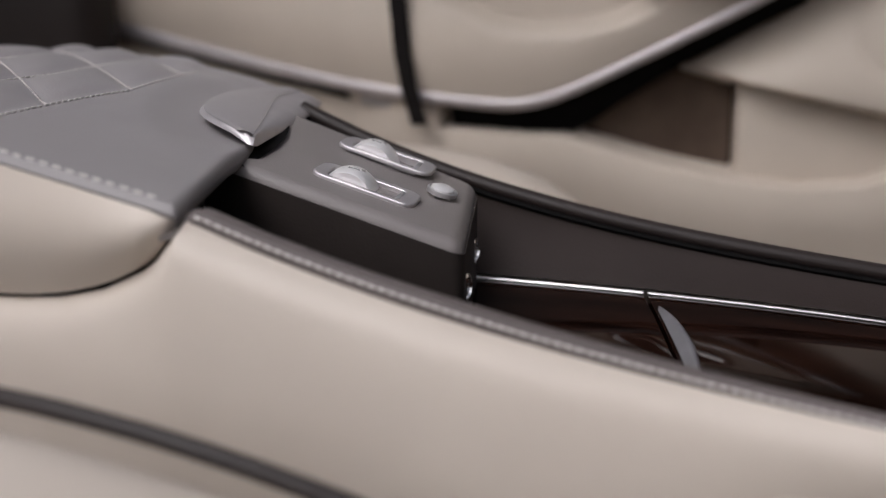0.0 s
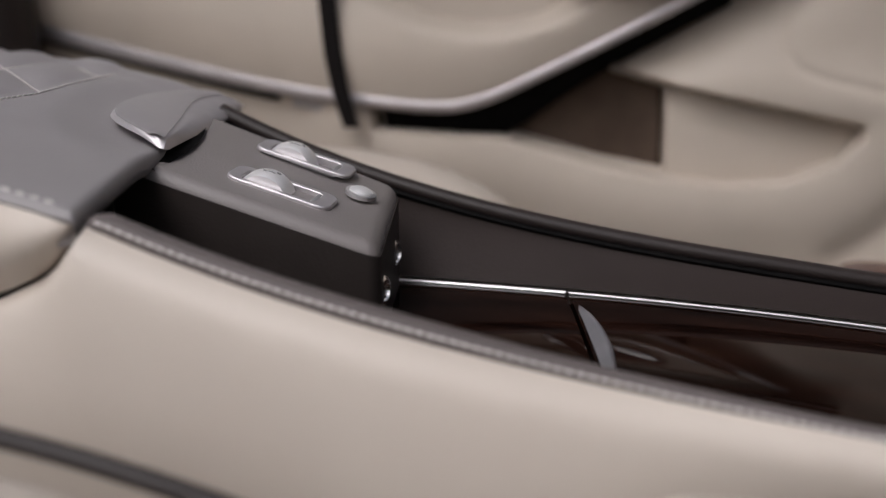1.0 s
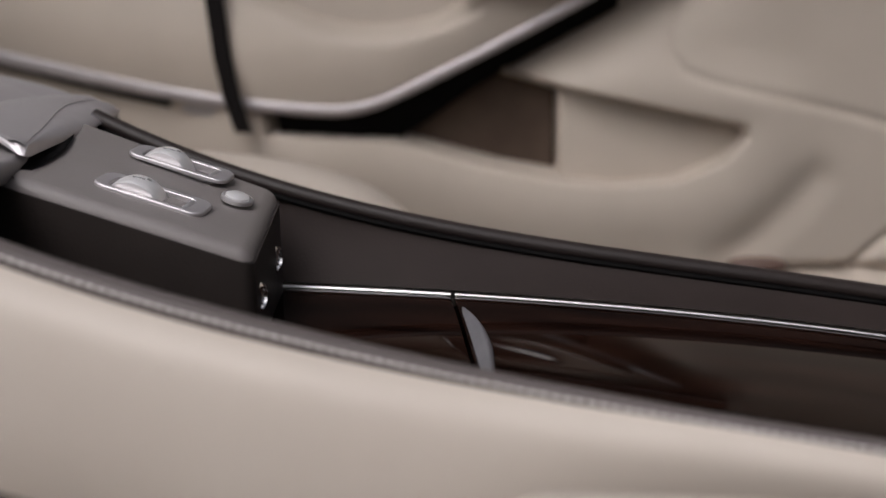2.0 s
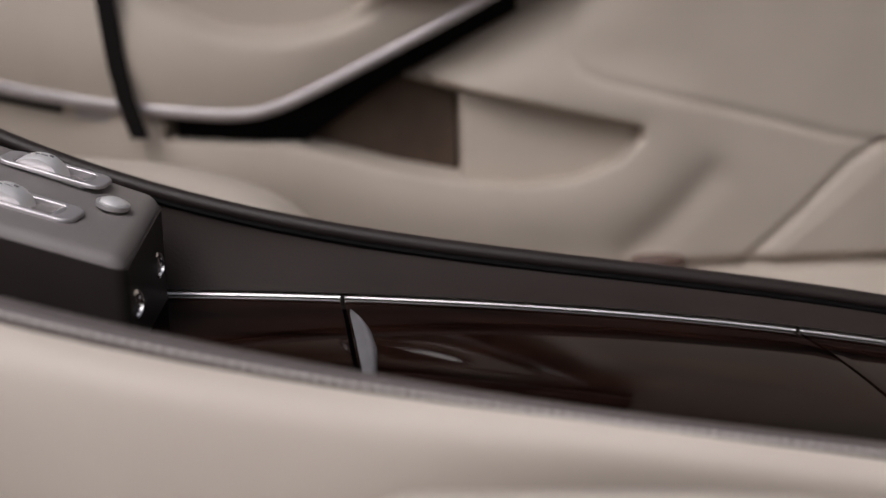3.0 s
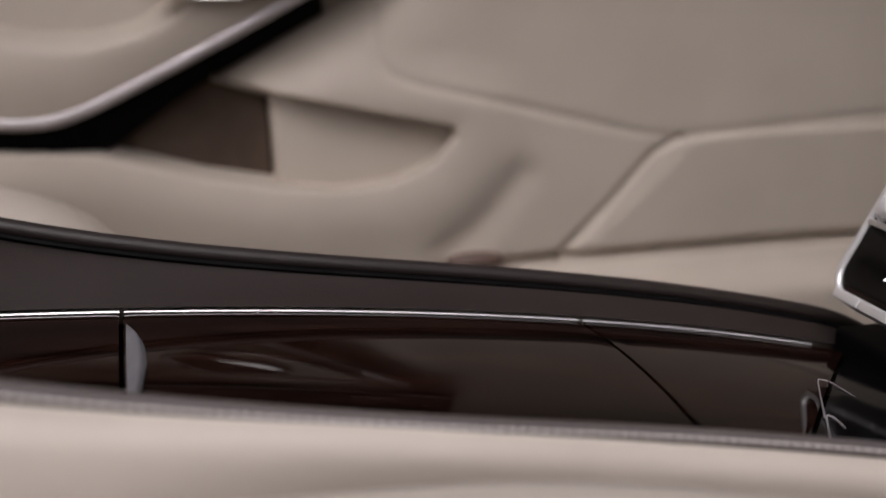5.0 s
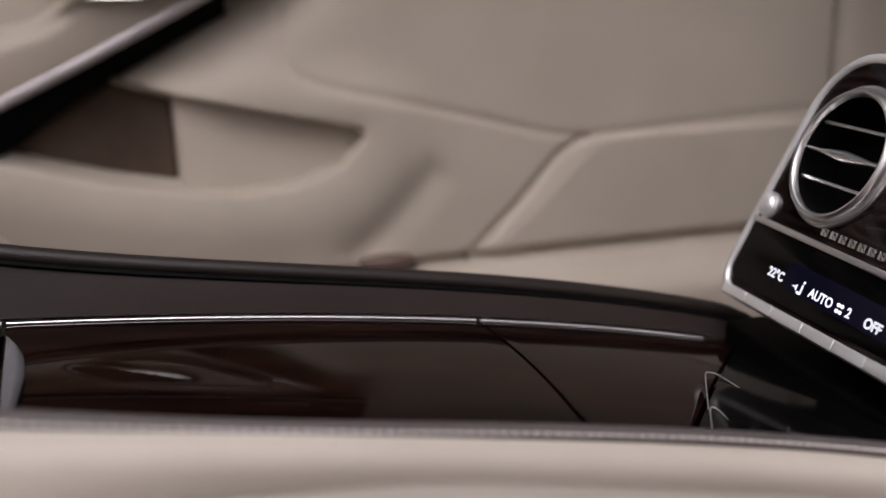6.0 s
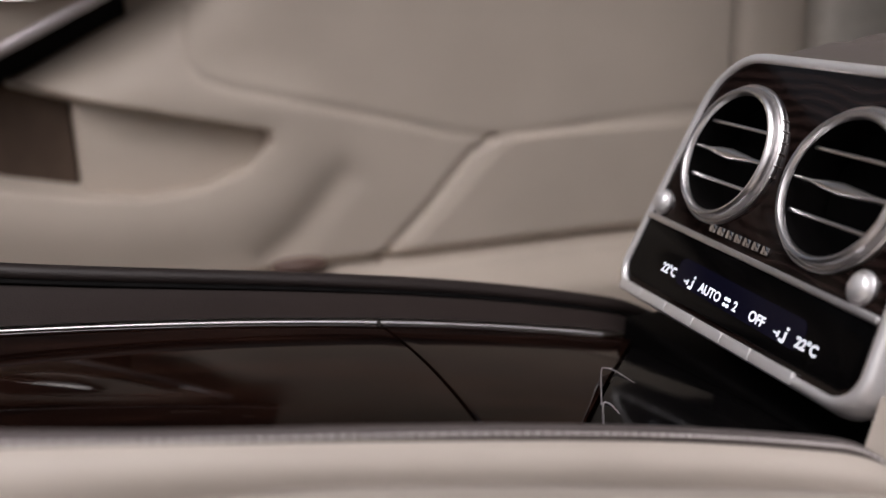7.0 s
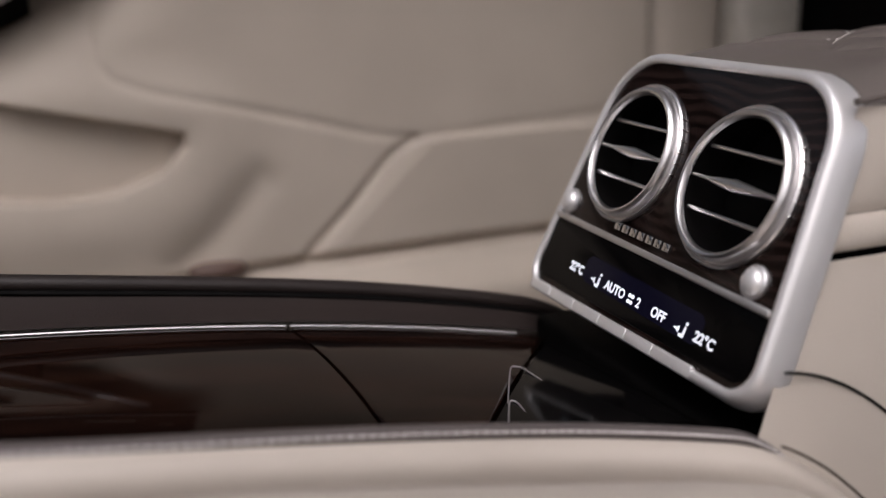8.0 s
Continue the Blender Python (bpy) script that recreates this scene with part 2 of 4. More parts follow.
def door_sheet():
    xs = np.r_[np.arange(-1.1, -0.3, 0.008), np.arange(-0.3, 0.5, 0.0025), np.linspace(0.5, 0.7, 36)]
    zs = np.r_[np.arange(-0.45, -0.28, 0.008), np.arange(-0.28, 0.04, 0.002), np.linspace(0.04, 0.168, 26)]
    x, z = np.meshgrid(xs, zs)
    y = np.full(x.shape, 0.88)
    # gentle crown, and the swollen lip round the pocket that fades towards the front
    y += 0.03 * smooth(0.02, 0.17, z) - 0.006 * np.cos(z * 9)
    d = inside(x, z, POCKET)
    y -= 0.011 * np.exp(-((d - 0.03) / 0.045) ** 2) * smooth(-0.03, -0.10, z) * (d > 0) * smooth(0.36, 0.18, x)
    scoop = dist_line(x, z, [(0.272, -0.165), (0.25, -0.19), (0.225, -0.215), (0.195, -0.238)])
    y += 0.0055 * np.exp(-((scoop) / 0.018) ** 2)
    y += 0.055 * smooth(0.004, -0.010, d)
    y += 0.048 * np.exp(-(dist_line(x, z, STRIP) / 0.046) ** 2) * smooth(-0.08, 0.0, x) * smooth(0.24, 0.12, x) * (d > 0)
    for line, width, depth in ((SEAM, 0.0045, 0.0020), (SEAM_DOWN, 0.004, 0.006), (SEAM_LOW, 0.006, 0.014)):
        y += depth * np.exp(-(dist_line(x, z, line) / width) ** 2)
    # panel below the forward seam stands a little proud
    y -= 0.004 * smooth(-0.002, 0.004, -(z + 0.133)) * smooth(0.0, 0.03, x - 0.43 - (z + 0.135) * 1.05)
    # foot of the door steps inwards
    y -= 0.03 * smooth(-0.256, -0.30, z)
    bm = bmesh.new()
    add_grid(bm, [[(x[i, j], y[i, j], z[i, j]) for j in range(len(xs))] for i in range(len(zs))])
    return bm


part("door_panel", door_sheet(), SHADED_CREAM, door)
part("lower_door", box((-1.1, 0.86, -0.75), (0.70, 0.93, -0.448), 0.01), SHADED_CREAM, door)
part("outer_shell", box((-1.15, 0.955, -0.75), (0.70, 0.99, 0.168), 0.01), BLACK, door, "dark outer skin of the door")
# lining inside the pocket: brown at the back half, pale forward wall
part("pocket_lining", box((-0.245, 0.915, -0.175), (0.032, 0.925, -0.01), 0.004), LINING, door, "dark brown lining inside the pocket")
part("pocket_wall", box((0.034, 0.896, -0.175), (0.22, 0.925, -0.055), 0.009), SHADED_CREAM, door)

# armrest of the door with its bright lower strip


def along(pts, n):
    """Evenly spaced points on a softened polyline."""
    pts = np.array(pts, float)
    for _ in range(3):
        q = np.empty((2 * len(pts) - 2, pts.shape[1]))
        q[0::2], q[1::2] = pts[:-1] * 0.75 + pts[1:] * 0.25, pts[:-1] * 0.25 + pts[1:] * 0.75
        pts = np.vstack([pts[:1], q, pts[-1:]])
    s = np.r_[0, np.cumsum(np.linalg.norm(np.diff(pts, axis=0), axis=1))]
    t = np.linspace(0, s[-1], n)
    return np.stack([np.interp(t, s, pts[:, k]) for k in range(pts.shape[1])], 1)


strip = along(STRIP, 70)


def strip_ring(p):
    """The strip's oval section, taller towards the rear."""
    tall = 0.0066 + 0.0045 * float(smooth(-0.2, -0.6, p[0]))
    return [(p[0], 0.86 + 0.0035 * math.cos(2 * math.pi * k / 14), p[1] - 0.002 + tall * math.sin(2 * math.pi * k / 14)) for k in range(14)]


part("bright_strip", sweep([strip_ring(p) for p in strip]), DULL, door, "satin aluminium strip under the armrest")


BOWL = [(-0.27, 0.05), (-0.23, 0.012), (-0.19, -0.008), (-0.15, -0.018), (-0.11, -0.02), (-0.07, -0.013), (-0.035, 0.004), (-0.01, 0.03), (0.0, 0.06), (-0.1, 0.09)]


def door_armrest():
    """Padded side over the strip, with a scooped grip recess in it."""
    rows = []
    px, pz = strip[:, 0], strip[:, 1]
    xs = np.arange(-0.79, 0.19, 0.006)
    low = np.interp(xs, px, pz)
    for a in np.linspace(0, 1, 40):
        z = low + 0.003 + (0.15 - low) * a
        up = z - low
        y = 0.858 - 0.010 * np.sin(np.clip(up / 0.05, 0, 1) * math.pi / 2) + 0.02 * smooth(0.05, 0.15, up)
        y = y + 0.035 * smooth(0.008, -0.022, inside(xs, z, BOWL))
        rows.append(list(zip(xs, y, z)))
    bm = bmesh.new()
    add_grid(bm, rows)
    return bm


part("armrest", door_armrest(), SHADED_CREAM, door, "padded cream armrest")


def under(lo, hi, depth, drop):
    """A solid band under the strip, filling the gap there."""
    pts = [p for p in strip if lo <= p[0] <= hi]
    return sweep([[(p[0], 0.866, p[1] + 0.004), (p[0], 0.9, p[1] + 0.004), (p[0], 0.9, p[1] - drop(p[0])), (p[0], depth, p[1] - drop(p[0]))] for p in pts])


# shade in the armrest gap, put in as solid black bands
part("shadow_gap", under(-0.8, -0.335, 0.872, lambda x: 0.019), BLACK, door, "gap under the armrest, its shade put in as black")
part("shadow_gap", under(-0.242, 0.10, 0.895, lambda x: 0.032 * (1 - float(smooth(-0.16, 0.05, x))) + 0.017 + 0.010 * float(smooth(-0.06, 0.04, x))), BLACK, door, "gap under the armrest, its shade put in as black")

part("strip_plate", under(-0.333, -0.243, 0.868, lambda x: 0.021), PEWTER, door, "grey metal plate under the strip")


def teardrop(shrink=0.0):
    """A lying teardrop, blunt at its rear, drawn out to the front along the strip."""
    ring = along([(-0.052, 0.026), (-0.048, 0.019), (-0.03, 0.0155), (0.005, 0.0135), (0.03, 0.0135), (0.07, 0.027), (0.11, 0.043), (0.153, 0.062), (0.133, 0.0645), (0.034, 0.062), (0.0, 0.058), (-0.024, 0.049), (-0.045, 0.034), (-0.052, 0.026)], 60)[:-1]
    mid = ring.mean(0)
    return [Vector(mid + (q - mid) * (1 - shrink)) for q in ring]


def on_door(pts, y):
    return [(p.x, y, p.y) for p in pts]


drop = teardrop()
bezel = part("handle_bezel", tube(on_door(drop, 0.838) + [on_door(drop, 0.838)[0]], 0.0013, 0.0013, 8, (0, 1, 0.01)), CHROME, door, "thin chrome bezel round the door handle")
part("handle_dish", sweep([on_door(drop, 0.8395), on_door(drop, 0.85)]), SHADED_CREAM, bezel, "padded dish behind the handle")
inner = [Vector((-0.004 + (q.x - 0.03) * 0.66, 0.034 + (q.y - 0.036) * 0.78)) for q in drop]
part("handle_recess", sweep([on_door(inner, 0.8375), on_door(inner, 0.845)]), BLACK, bezel, "flat black piece standing for a finger recess")
part("door_handle", sweep([[(x + 0.004 * math.cos(b), 0.834 - 0.0035 * math.sin(b), z + w * math.cos(b)) for b in span(0, 2 * math.pi * 11 / 12, 12)] for x, z, w in ((-0.042, 0.0205, 0.001), (-0.03, 0.021, 0.0022), (-0.012, 0.023, 0.003), (0.008, 0.030, 0.0045), (0.028, 0.033, 0.007), (0.045, 0.037, 0.009), (0.058, 0.043, 0.006), (0.069, 0.050, 0.0012))]), CHROME, door, "bright chrome door handle")
part("inlay", sweep([[(x, 0.840, 0.087), (x, 0.840, 0.15), (x, 0.86, 0.15), (x, 0.86, 0.087)] for x in span(-0.3, 0.25, 30)]), GLOSS, door, "black gloss switch panel")
part("inlay_edge", tube([(x, 0.8395, 0.086) for x in span(-0.3, 0.25, 20)], 0.0009, 0.0009, 8), DULL, door, "thin satin edge")
for x0, x1, z in ((0.138, 0.188, 0.096), (0.213, 0.226, 0.104)):
    part("switch", tube([(x, 0.836, z) for x in span(x0, x1, 6)], 0.002, 0.0022, 8), CHROME, door, "small chrome switch")
part("reflector", bulge((0.225, 0.883, -0.246), (0.028, 0.012, 0.008), 2.4), material("brown_red_lens", (0.12, 0.075, 0.06), 0.4), door, "small dark red-brown lens low on the door")

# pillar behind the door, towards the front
pillar = tagged(part("pillar", box((0.71, 0.87, -0.75), (0.80, 0.97, 0.45), 0.02), SHADED_CREAM), kind="structure")
pillar_b = tagged(part("pillar_cover", box((0.81, 0.86, -0.75), (0.905, 0.97, 0.45), 0.02), FABRIC), kind="structure")

belt = thing("seat_belt", (-0.268, 0.83, -0.11), "black seat belt strap hanging before the door", "seat belt")
part("strap", sweep([[(x - w, 0.842, z), (x + w, 0.842, z), (x + w, 0.845, z), (x - w, 0.845, z)] for x, z, w in ((-0.278, 0.2, 0.0085), (-0.276, 0.02, 0.0085), (-0.273, -0.035, 0.0085), (-0.268, -0.07, 0.008), (-0.259, -0.104, 0.008))]), BELT, belt)

# ---- seats ----
far_seat = thing("far_seat", (-0.35, 0.68, -0.75), "cream leather seat cushion beyond the console", "seat")
part("cushion", bulge((-0.42, 0.70, -0.24), (0.36, 0.13, 0.14), 3.0), CREAM, far_seat)
part("seat_base", box((-0.78, 0.55, -0.75), (-0.1, 0.84, -0.3), 0.03), CREAM, far_seat)
# the backrest's shade is put into its umber colour
part("backrest", box((-1.1, 0.78, -0.3), (-0.572, 0.85, 0.42), 0.03), UMBER, far_seat, "backrest edge with shade put in as dark umber")
near_seat = thing("near_seat", (0.1, 0.12, -0.75), "cream leather seat with padded side bolsters beside the console", "seat")


def pad(x0, x1, top, y_top=0.2, depth=0.1, soft=0.7):
    """A long soft bolster whose upper edge follows top(x)."""
    rings = []
    for k in range(61):
        a = k / 60
        x = x0 + (x1 - x0) * a
        end = min(1.0, min(a, 1 - a) * (x1 - x0) / 0.035)
        r = math.sqrt(max(0.0, 1 - (1 - end) ** 2)) * 0.98 + 0.02
        ring = []
        for i in range(28):
            b = 2 * math.pi * i / 28
            c, q = math.cos(b), math.sin(b)
            c, q = math.copysign(abs(c) ** soft, c), math.copysign(abs(q) ** soft, q)
            ring.append((x, y_top - 0.035 + 0.06 * c * r, top(x) - depth * 0.5 + depth * 0.5 * q * r))
        rings.append(ring)
    return sweep(rings)


part("leg_pad", pad(-0.005, 0.385, lambda x: -0.1315 - 0.22 * (math.sqrt((x - 0.14) ** 2 + 0.0016) + x - 0.14) / 2 - 1.5 * max(0.0, x - 0.31) ** 2, 0.229, soft=0.3), CREAM, near_seat)


def bolster_z(x):
    """Upper edge of the rear bolster, falling towards the front."""
    return -0.111 - 0.105 * max(-0.06, x + 0.21) - 0.85 * max(0.0, x + 0.21) ** 2


part("bolster", pad(-0.75, 0.03, lambda x: bolster_z(x) - 0.0015, 0.192, soft=0.4), CREAM, near_seat)
# dark bead laid along the bolster's groove in place of its shade
part("groove_shade", tube([(x, 0.217, bolster_z(x) - 0.0005) for x in span(-0.5, 0.02, 60)], 0.0035, 0.0032, 10), UMBER, near_seat, "dark brown bead standing for groove shade")
part("seat_base", box((-0.8, -0.25, -0.75), (0.36, 0.15, -0.22), 0.03), CREAM, near_seat)

# ---- the console ----
console = thing("console", (0.1, 0.4, -0.75), "cream and brown leather rear console with dark lacquered wood lids", "console")
NEAR, FAR = 0.295, 0.5


def side_wall():
    rings = []
    for x in [-0.75 + 0.55 * k / 30 for k in range(30)] + span(-0.2, 0.5, 110):
        xo, near, z = near_edge(x)
        front = x > -0.1835
        z = z + 0.001 - 0.0028 * float(smooth(0.06, 0.26, x)) if front else arm_low(x) - 0.0002
        lean = 0.016 - 0.026 * float(smooth(-0.04, 0.12, x))
        x = xo
        ring = []
        for k in range(30):
            a = k / 29
            d = 0.22 * a ** 1.8
            ring.append((x, near - (0.003 if front else 0.007) - (0.012 if front else 0.008) * (1 - math.exp(-d / 0.0035)) - lean * (1 - math.exp(-d / 0.05)), z - 0.002 - d))
        ring += [(x, near + 0.010, z - 0.22), (x, near + 0.010, z - 0.006)]
        rings.append(ring)
    return sweep(rings)


part("near_wall", side_wall(), CREAM, console, "smooth cream leather side")


def rail_bead(x):
    """Centre and half sizes of the sewn edge, which grows thinner towards the front."""
    k = float(smooth(-0.10, 0.14, x))
    ex, ey, ez = near_edge(x)
    z = ez - 0.0005 - 0.0020 * k - 60 * max(0.0, -0.174 - x) ** 2 - 5 * max(0.0, x - 0.365) ** 2
    return (ex, ey + 0.001 - 0.0014 * k, z), 0.0065 - 0.0020 * k, 0.0048 - 0.0020 * k


def bead_ring(x):
    (cx, cy, cz), ry, rz = rail_bead(x)
    return [(cx, cy + ry * math.cos(2 * math.pi * k / 14), cz + rz * math.sin(2 * math.pi * k / 14)) for k in range(14)]


near_rail = part("near_rail", sweep([bead_ring(x) for x in span(-0.187, 0.405, 100)]), EDGE, console, "taupe leather edge with pale stitches")
part("edge_line", tube([(near_edge(x)[0], near_edge(x)[1] - 0.009, near_edge(x)[2] + 0.0002) for x in span(0.385, 0.5, 30)], 0.0006, 0.0006, 8), CARPET, console, "thin dark joint")
part("far_rail", tube([(x, FAR, rail_z(x) - 0.003) for x in span(-0.226, 0.43, 90)], 0.0055, 0.0045, 12), UMBER, console, "dark leather edge")
# black joint, widened to stand for shade under the edge as well
part("rail_joint", tube([(x, FAR - 0.0042, rail_z(x) - 0.0072) for x in span(-0.222, 0.43, 90)], 0.0022, 0.0018, 10), BLACK, console, "thin black joint under the edge")
bm = bmesh.new()
add_grid(bm, [[(x, FAR - 0.004 - 0.02 * a ** 1.5, rail_z(x) - 0.006 + (trim_z(x) + 0.0015 - rail_z(x) + 0.006) * a) for a in span(0, 1, 12)] for x in span(-0.222, 0.43, 80)])
part("inner_wall", bm, DARK, console, "dark leather inner wall")
part("far_wall", sweep([[(x, FAR + 0.002, rail_z(x) - 0.004), (x, FAR + 0.02, rail_z(x) - 0.25), (x, FAR - 0.0, rail_z(x) - 0.25), (x, FAR - 0.002, rail_z(x) - 0.004)] for x in span(-0.222, 0.43, 40)]), CREAM, console)
bm = bmesh.new()
add_grid(bm, [[(x, NEAR + 0.006 + 0.02 * a ** 1.5, rail_z(x) - 0.006 + (trim_z(x) - 0.02 - rail_z(x)) * a) for a in span(0, 1, 10)] for x in span(-0.185, 0.43, 80)])
part("near_inner_wall", bm, DARK, console)


def lid_z(x, y):
    u = 0.474 - y
    return trim_z(x) - 0.0014 + 0.05 * u - 0.45 * u * u


def seam_x(x0, y):
    """The curved cross joint between two lids."""
    u = 0.474 - y
    if x0 > 0.3:
        return x0 - 0.72 * u
    return x0 + 0.17 * u - 0.6 * u * u if x0 > 0.1 else x0 + 0.2 * u


def lid(x0, x1, gap=0.0011):
    rows = []
    for k in range(24):
        y = 0.318 + (0.4745 - 0.318) * k / 23
        a, b = seam_x(x0, y) + gap, seam_x(x1, y) - gap
        xs = span(a, b, 40)
        rows.append([(xs[0], y, lid_z(xs[0], y) - 0.004)] + [(x, y, lid_z(x, y) - (0.0002 if i in (0, 39) else 0)) for i, x in enumerate(xs)] + [(xs[-1], y, lid_z(xs[-1], y) - 0.004)])
    bm = bmesh.new()
    add_grid(bm, rows)
    return bm


for n, (a, b) in enumerate(((-0.2, -0.0235), (-0.0235, 0.2165), (0.2165, 0.372))):
    part("lid", lid(a, b), WOOD, console, "dark lacquered wood lid")
    part("bright_line", tube([(x, 0.4757, trim_z(x) - 0.0008) for x in span(a + 0.0012, min(b - 0.0012, 0.352), 30)], 0.0011 if n == 0 else 0.0007, 0.0008 if n == 0 else 0.0006, 10), FRAME, console, "thin bright line")
part("lid_bed", box((-0.2, 0.31, -0.26), (0.43, 0.484, -0.235), 0.002), BLACK, console)
part("bed_wall", sweep([[(x, 0.312, trim_z(x) - 0.03), (x, 0.484, trim_z(x) - 0.010), (x, 0.484, -0.24), (x, 0.312, -0.24)] for x in span(-0.2, 0.335, 30)]), BLACK, console)
# finger pull: a flat crescent let into the lid's rear edge
bm = bmesh.new()
PULL = ((0.355, 0.3697, 0.396, 0.417, 0.425, 0.4346, 0.4434, 0.4465), (0.006, 0.0082, 0.0108, 0.0104, 0.0095, 0.0077, 0.0044, 0.0028))
add_grid(bm, [[(seam_x(-0.0235, y) + 0.0022 + (float(np.interp(y, *PULL)) - 0.0022) * b, y, lid_z(-0.015, y) + 0.0004 + 0.0026 * math.sin(math.pi * b ** 1.6)) for b in span(0, 1, 12)] for y in span(0.4465, 0.356, 36)])
part("finger_pull", bm, SMOKE, console, "curved smoky grey finger pull")

# ---- control block ----
POD = leather("dark_taupe_leather", (0.185, 0.166, 0.162), (0.165, 0.147, 0.142), 0.45)
POD.node_tree.nodes["Principled BSDF"].inputs["Specular IOR Level"].default_value = 0.35
BROWN = leather("brown_taupe_leather", (0.15, 0.128, 0.118), (0.13, 0.11, 0.10), 0.45)
pod = thing("control_block", (-0.16, 0.425, -0.2), "dark taupe leather control block with metal rocker wheels", "controls")


def pod_top(x, y):
    return -0.064 - 0.33 * (x + 0.201) + 0.08 * (y - 0.375)


bm = box((-0.225, 0.373, -0.2), (-0.097, 0.474, 0.0), 0)
for v in bm.verts:
    if v.co.z > -0.1:
        v.co.z = pod_top(v.co.x, v.co.y)
    elif v.co.x > -0.2:
        v.co.x -= 0.004
    if v.co.x > -0.2:
        v.co.x -= 0.17 * (v.co.y - 0.373)
bmesh.ops.bevel(bm, geom=bm.edges[:], offset=0.007, segments=6, profile=0.5, affect="EDGES")
part("pod_body", bm, POD, pod)
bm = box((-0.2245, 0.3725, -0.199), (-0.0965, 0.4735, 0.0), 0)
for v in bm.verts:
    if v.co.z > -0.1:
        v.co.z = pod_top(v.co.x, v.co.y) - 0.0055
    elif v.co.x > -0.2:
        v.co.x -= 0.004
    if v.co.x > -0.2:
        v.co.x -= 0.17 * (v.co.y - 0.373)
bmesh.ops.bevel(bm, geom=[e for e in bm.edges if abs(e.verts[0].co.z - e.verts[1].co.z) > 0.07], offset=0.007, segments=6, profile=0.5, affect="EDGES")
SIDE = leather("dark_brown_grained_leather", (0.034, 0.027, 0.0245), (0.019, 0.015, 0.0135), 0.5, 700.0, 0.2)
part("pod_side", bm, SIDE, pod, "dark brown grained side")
EX, EY = Vector((1, 0, -0.33)).normalized(), Vector((0, 1, 0.08)).normalized()
EN = EX.cross(EY)


def on_pod(x, y):
    return Matrix(((EX.x, EY.x, EN.x, x), (EX.y, EY.y, EN.y, y), (EX.z, EY.z, EN.z, pod_top(x, y)), (0, 0, 0, 1)))


def grown(outline, d, z):
    n = len(outline)
    out = []
    for i in range(n):
        t = (outline[(i + 1) % n] - outline[i - 1]).normalized()
        out.append((outline[i].x + t.y * d, outline[i].y - t.x * d, z))
    return out


def rim(outline, steps):
    """A closed moulding round an outline, through (outwards, upwards) steps."""
    rings = [grown(outline, d, z) for d, z in steps]
    bm = sweep(rings + [rings[0]], True, False)
    bmesh.ops.remove_doubles(bm, verts=bm.verts, dist=1e-7)
    return bm


def plate(outline, lo, hi, bevel=0.0):
    """A flat plate of that outline between two heights."""
    bm = bmesh.new()
    f = bm.faces.new([bm.verts.new((p[0], p[1], lo)) for p in outline])
    r = bmesh.ops.extrude_face_region(bm, geom=[f])
    for v in r["geom"]:
        if isinstance(v, bmesh.types.BMVert):
            v.co.z = hi
    if bevel:
        top = [e for e in bm.edges if all(abs(v.co.z - hi) < 1e-7 for v in e.verts)]
        bmesh.ops.bevel(bm, geom=top, offset=bevel, segments=3, profile=0.5, affect="EDGES")
    return bm


def rect(w, h, r, n=6):
    return rounded([(-w, -h), (w, -h), (w, h), (-w, h)], (r,) * 4, n)


def lathe(profile, n=48):
    """Turns (radius, height) points round the upright axis."""
    rings = [[(r * math.cos(2 * math.pi * k / n), r * math.sin(2 * math.pi * k / n), z) for k in range(n)] for r, z in profile]
    bm = sweep(rings, True, False)
    if profile[-1][0] > 1e-6:
        return bm
    bmesh.ops.remove_doubles(bm, verts=bm.verts, dist=1e-7)
    return bm


BAR = material("grey_print", (0.2, 0.19, 0.19), 0.6)
varied(BAR, (0.21, 0.2, 0.2), (0.17, 0.16, 0.16), 200.0)


def rocker(x, y):
    m = on_pod(x, y)
    rings = [[(q.x + dx, q.y, z) for q in rect(w, h, r)] for w, h, r, dx, z in ((0.0190, 0.0068, 0.0030, 0.0, -0.004), (0.0190, 0.0068, 0.0030, 0.0, 0.0003), (0.0194, 0.0072, 0.0034, 0.0, 0.0007), (0.0256, 0.0096, 0.0058, 0.0006, 0.0008), (0.0262, 0.0102, 0.0064, 0.0006, 0.0003), (0.0263, 0.0103, 0.0064, 0.0006, -0.001))]
    frame_ = part("rocker_switch", moved(sweep(rings, True, False), m), DULL, pod, "flat satin metal surround")
    part("slot", moved(plate(rect(0.0191, 0.0069, 0.0030), -0.006, -0.0036), m), BROWN, frame_, "brown slot floor")
    part("slot_gap", moved(box((-0.0190, -0.0062, -0.0036), (-0.0160, 0.0062, -0.0006), 0.0002, 1), m), BLACK, frame_)
    # broad drum, half sunk
    rings = []
    for k in range(9):
        w = -0.0064 + 0.0128 * k / 8
        r = 0.0145 - 0.0012 * (abs(k - 4) / 4) ** 4
        rings.append([(-0.0065 + r * math.cos(a), w, -0.0088 + r * math.sin(a)) for a in span(0, 2 * math.pi * 47 / 48, 48)])
    part("wheel", moved(sweep(rings), m), FRAME, frame_, "satin metal wheel")
    part("stop", moved(box((0.0165, -0.0064, -0.0030), (0.0189, 0.0064, 0.0006), 0.0006, 2), m), SATIN, frame_)
    for bx, by, w in ((-0.006, -0.0005, 0.0035), (-0.003, 0.0012, 0.002), (-0.009, -0.001, 0.002)):
        part("mark", moved(box((bx - w / 2, by - 0.0004, 0.0050), (bx + w / 2, by + 0.0004, 0.0059), 0.0001, 1), m), BAR, frame_)
    return frame_


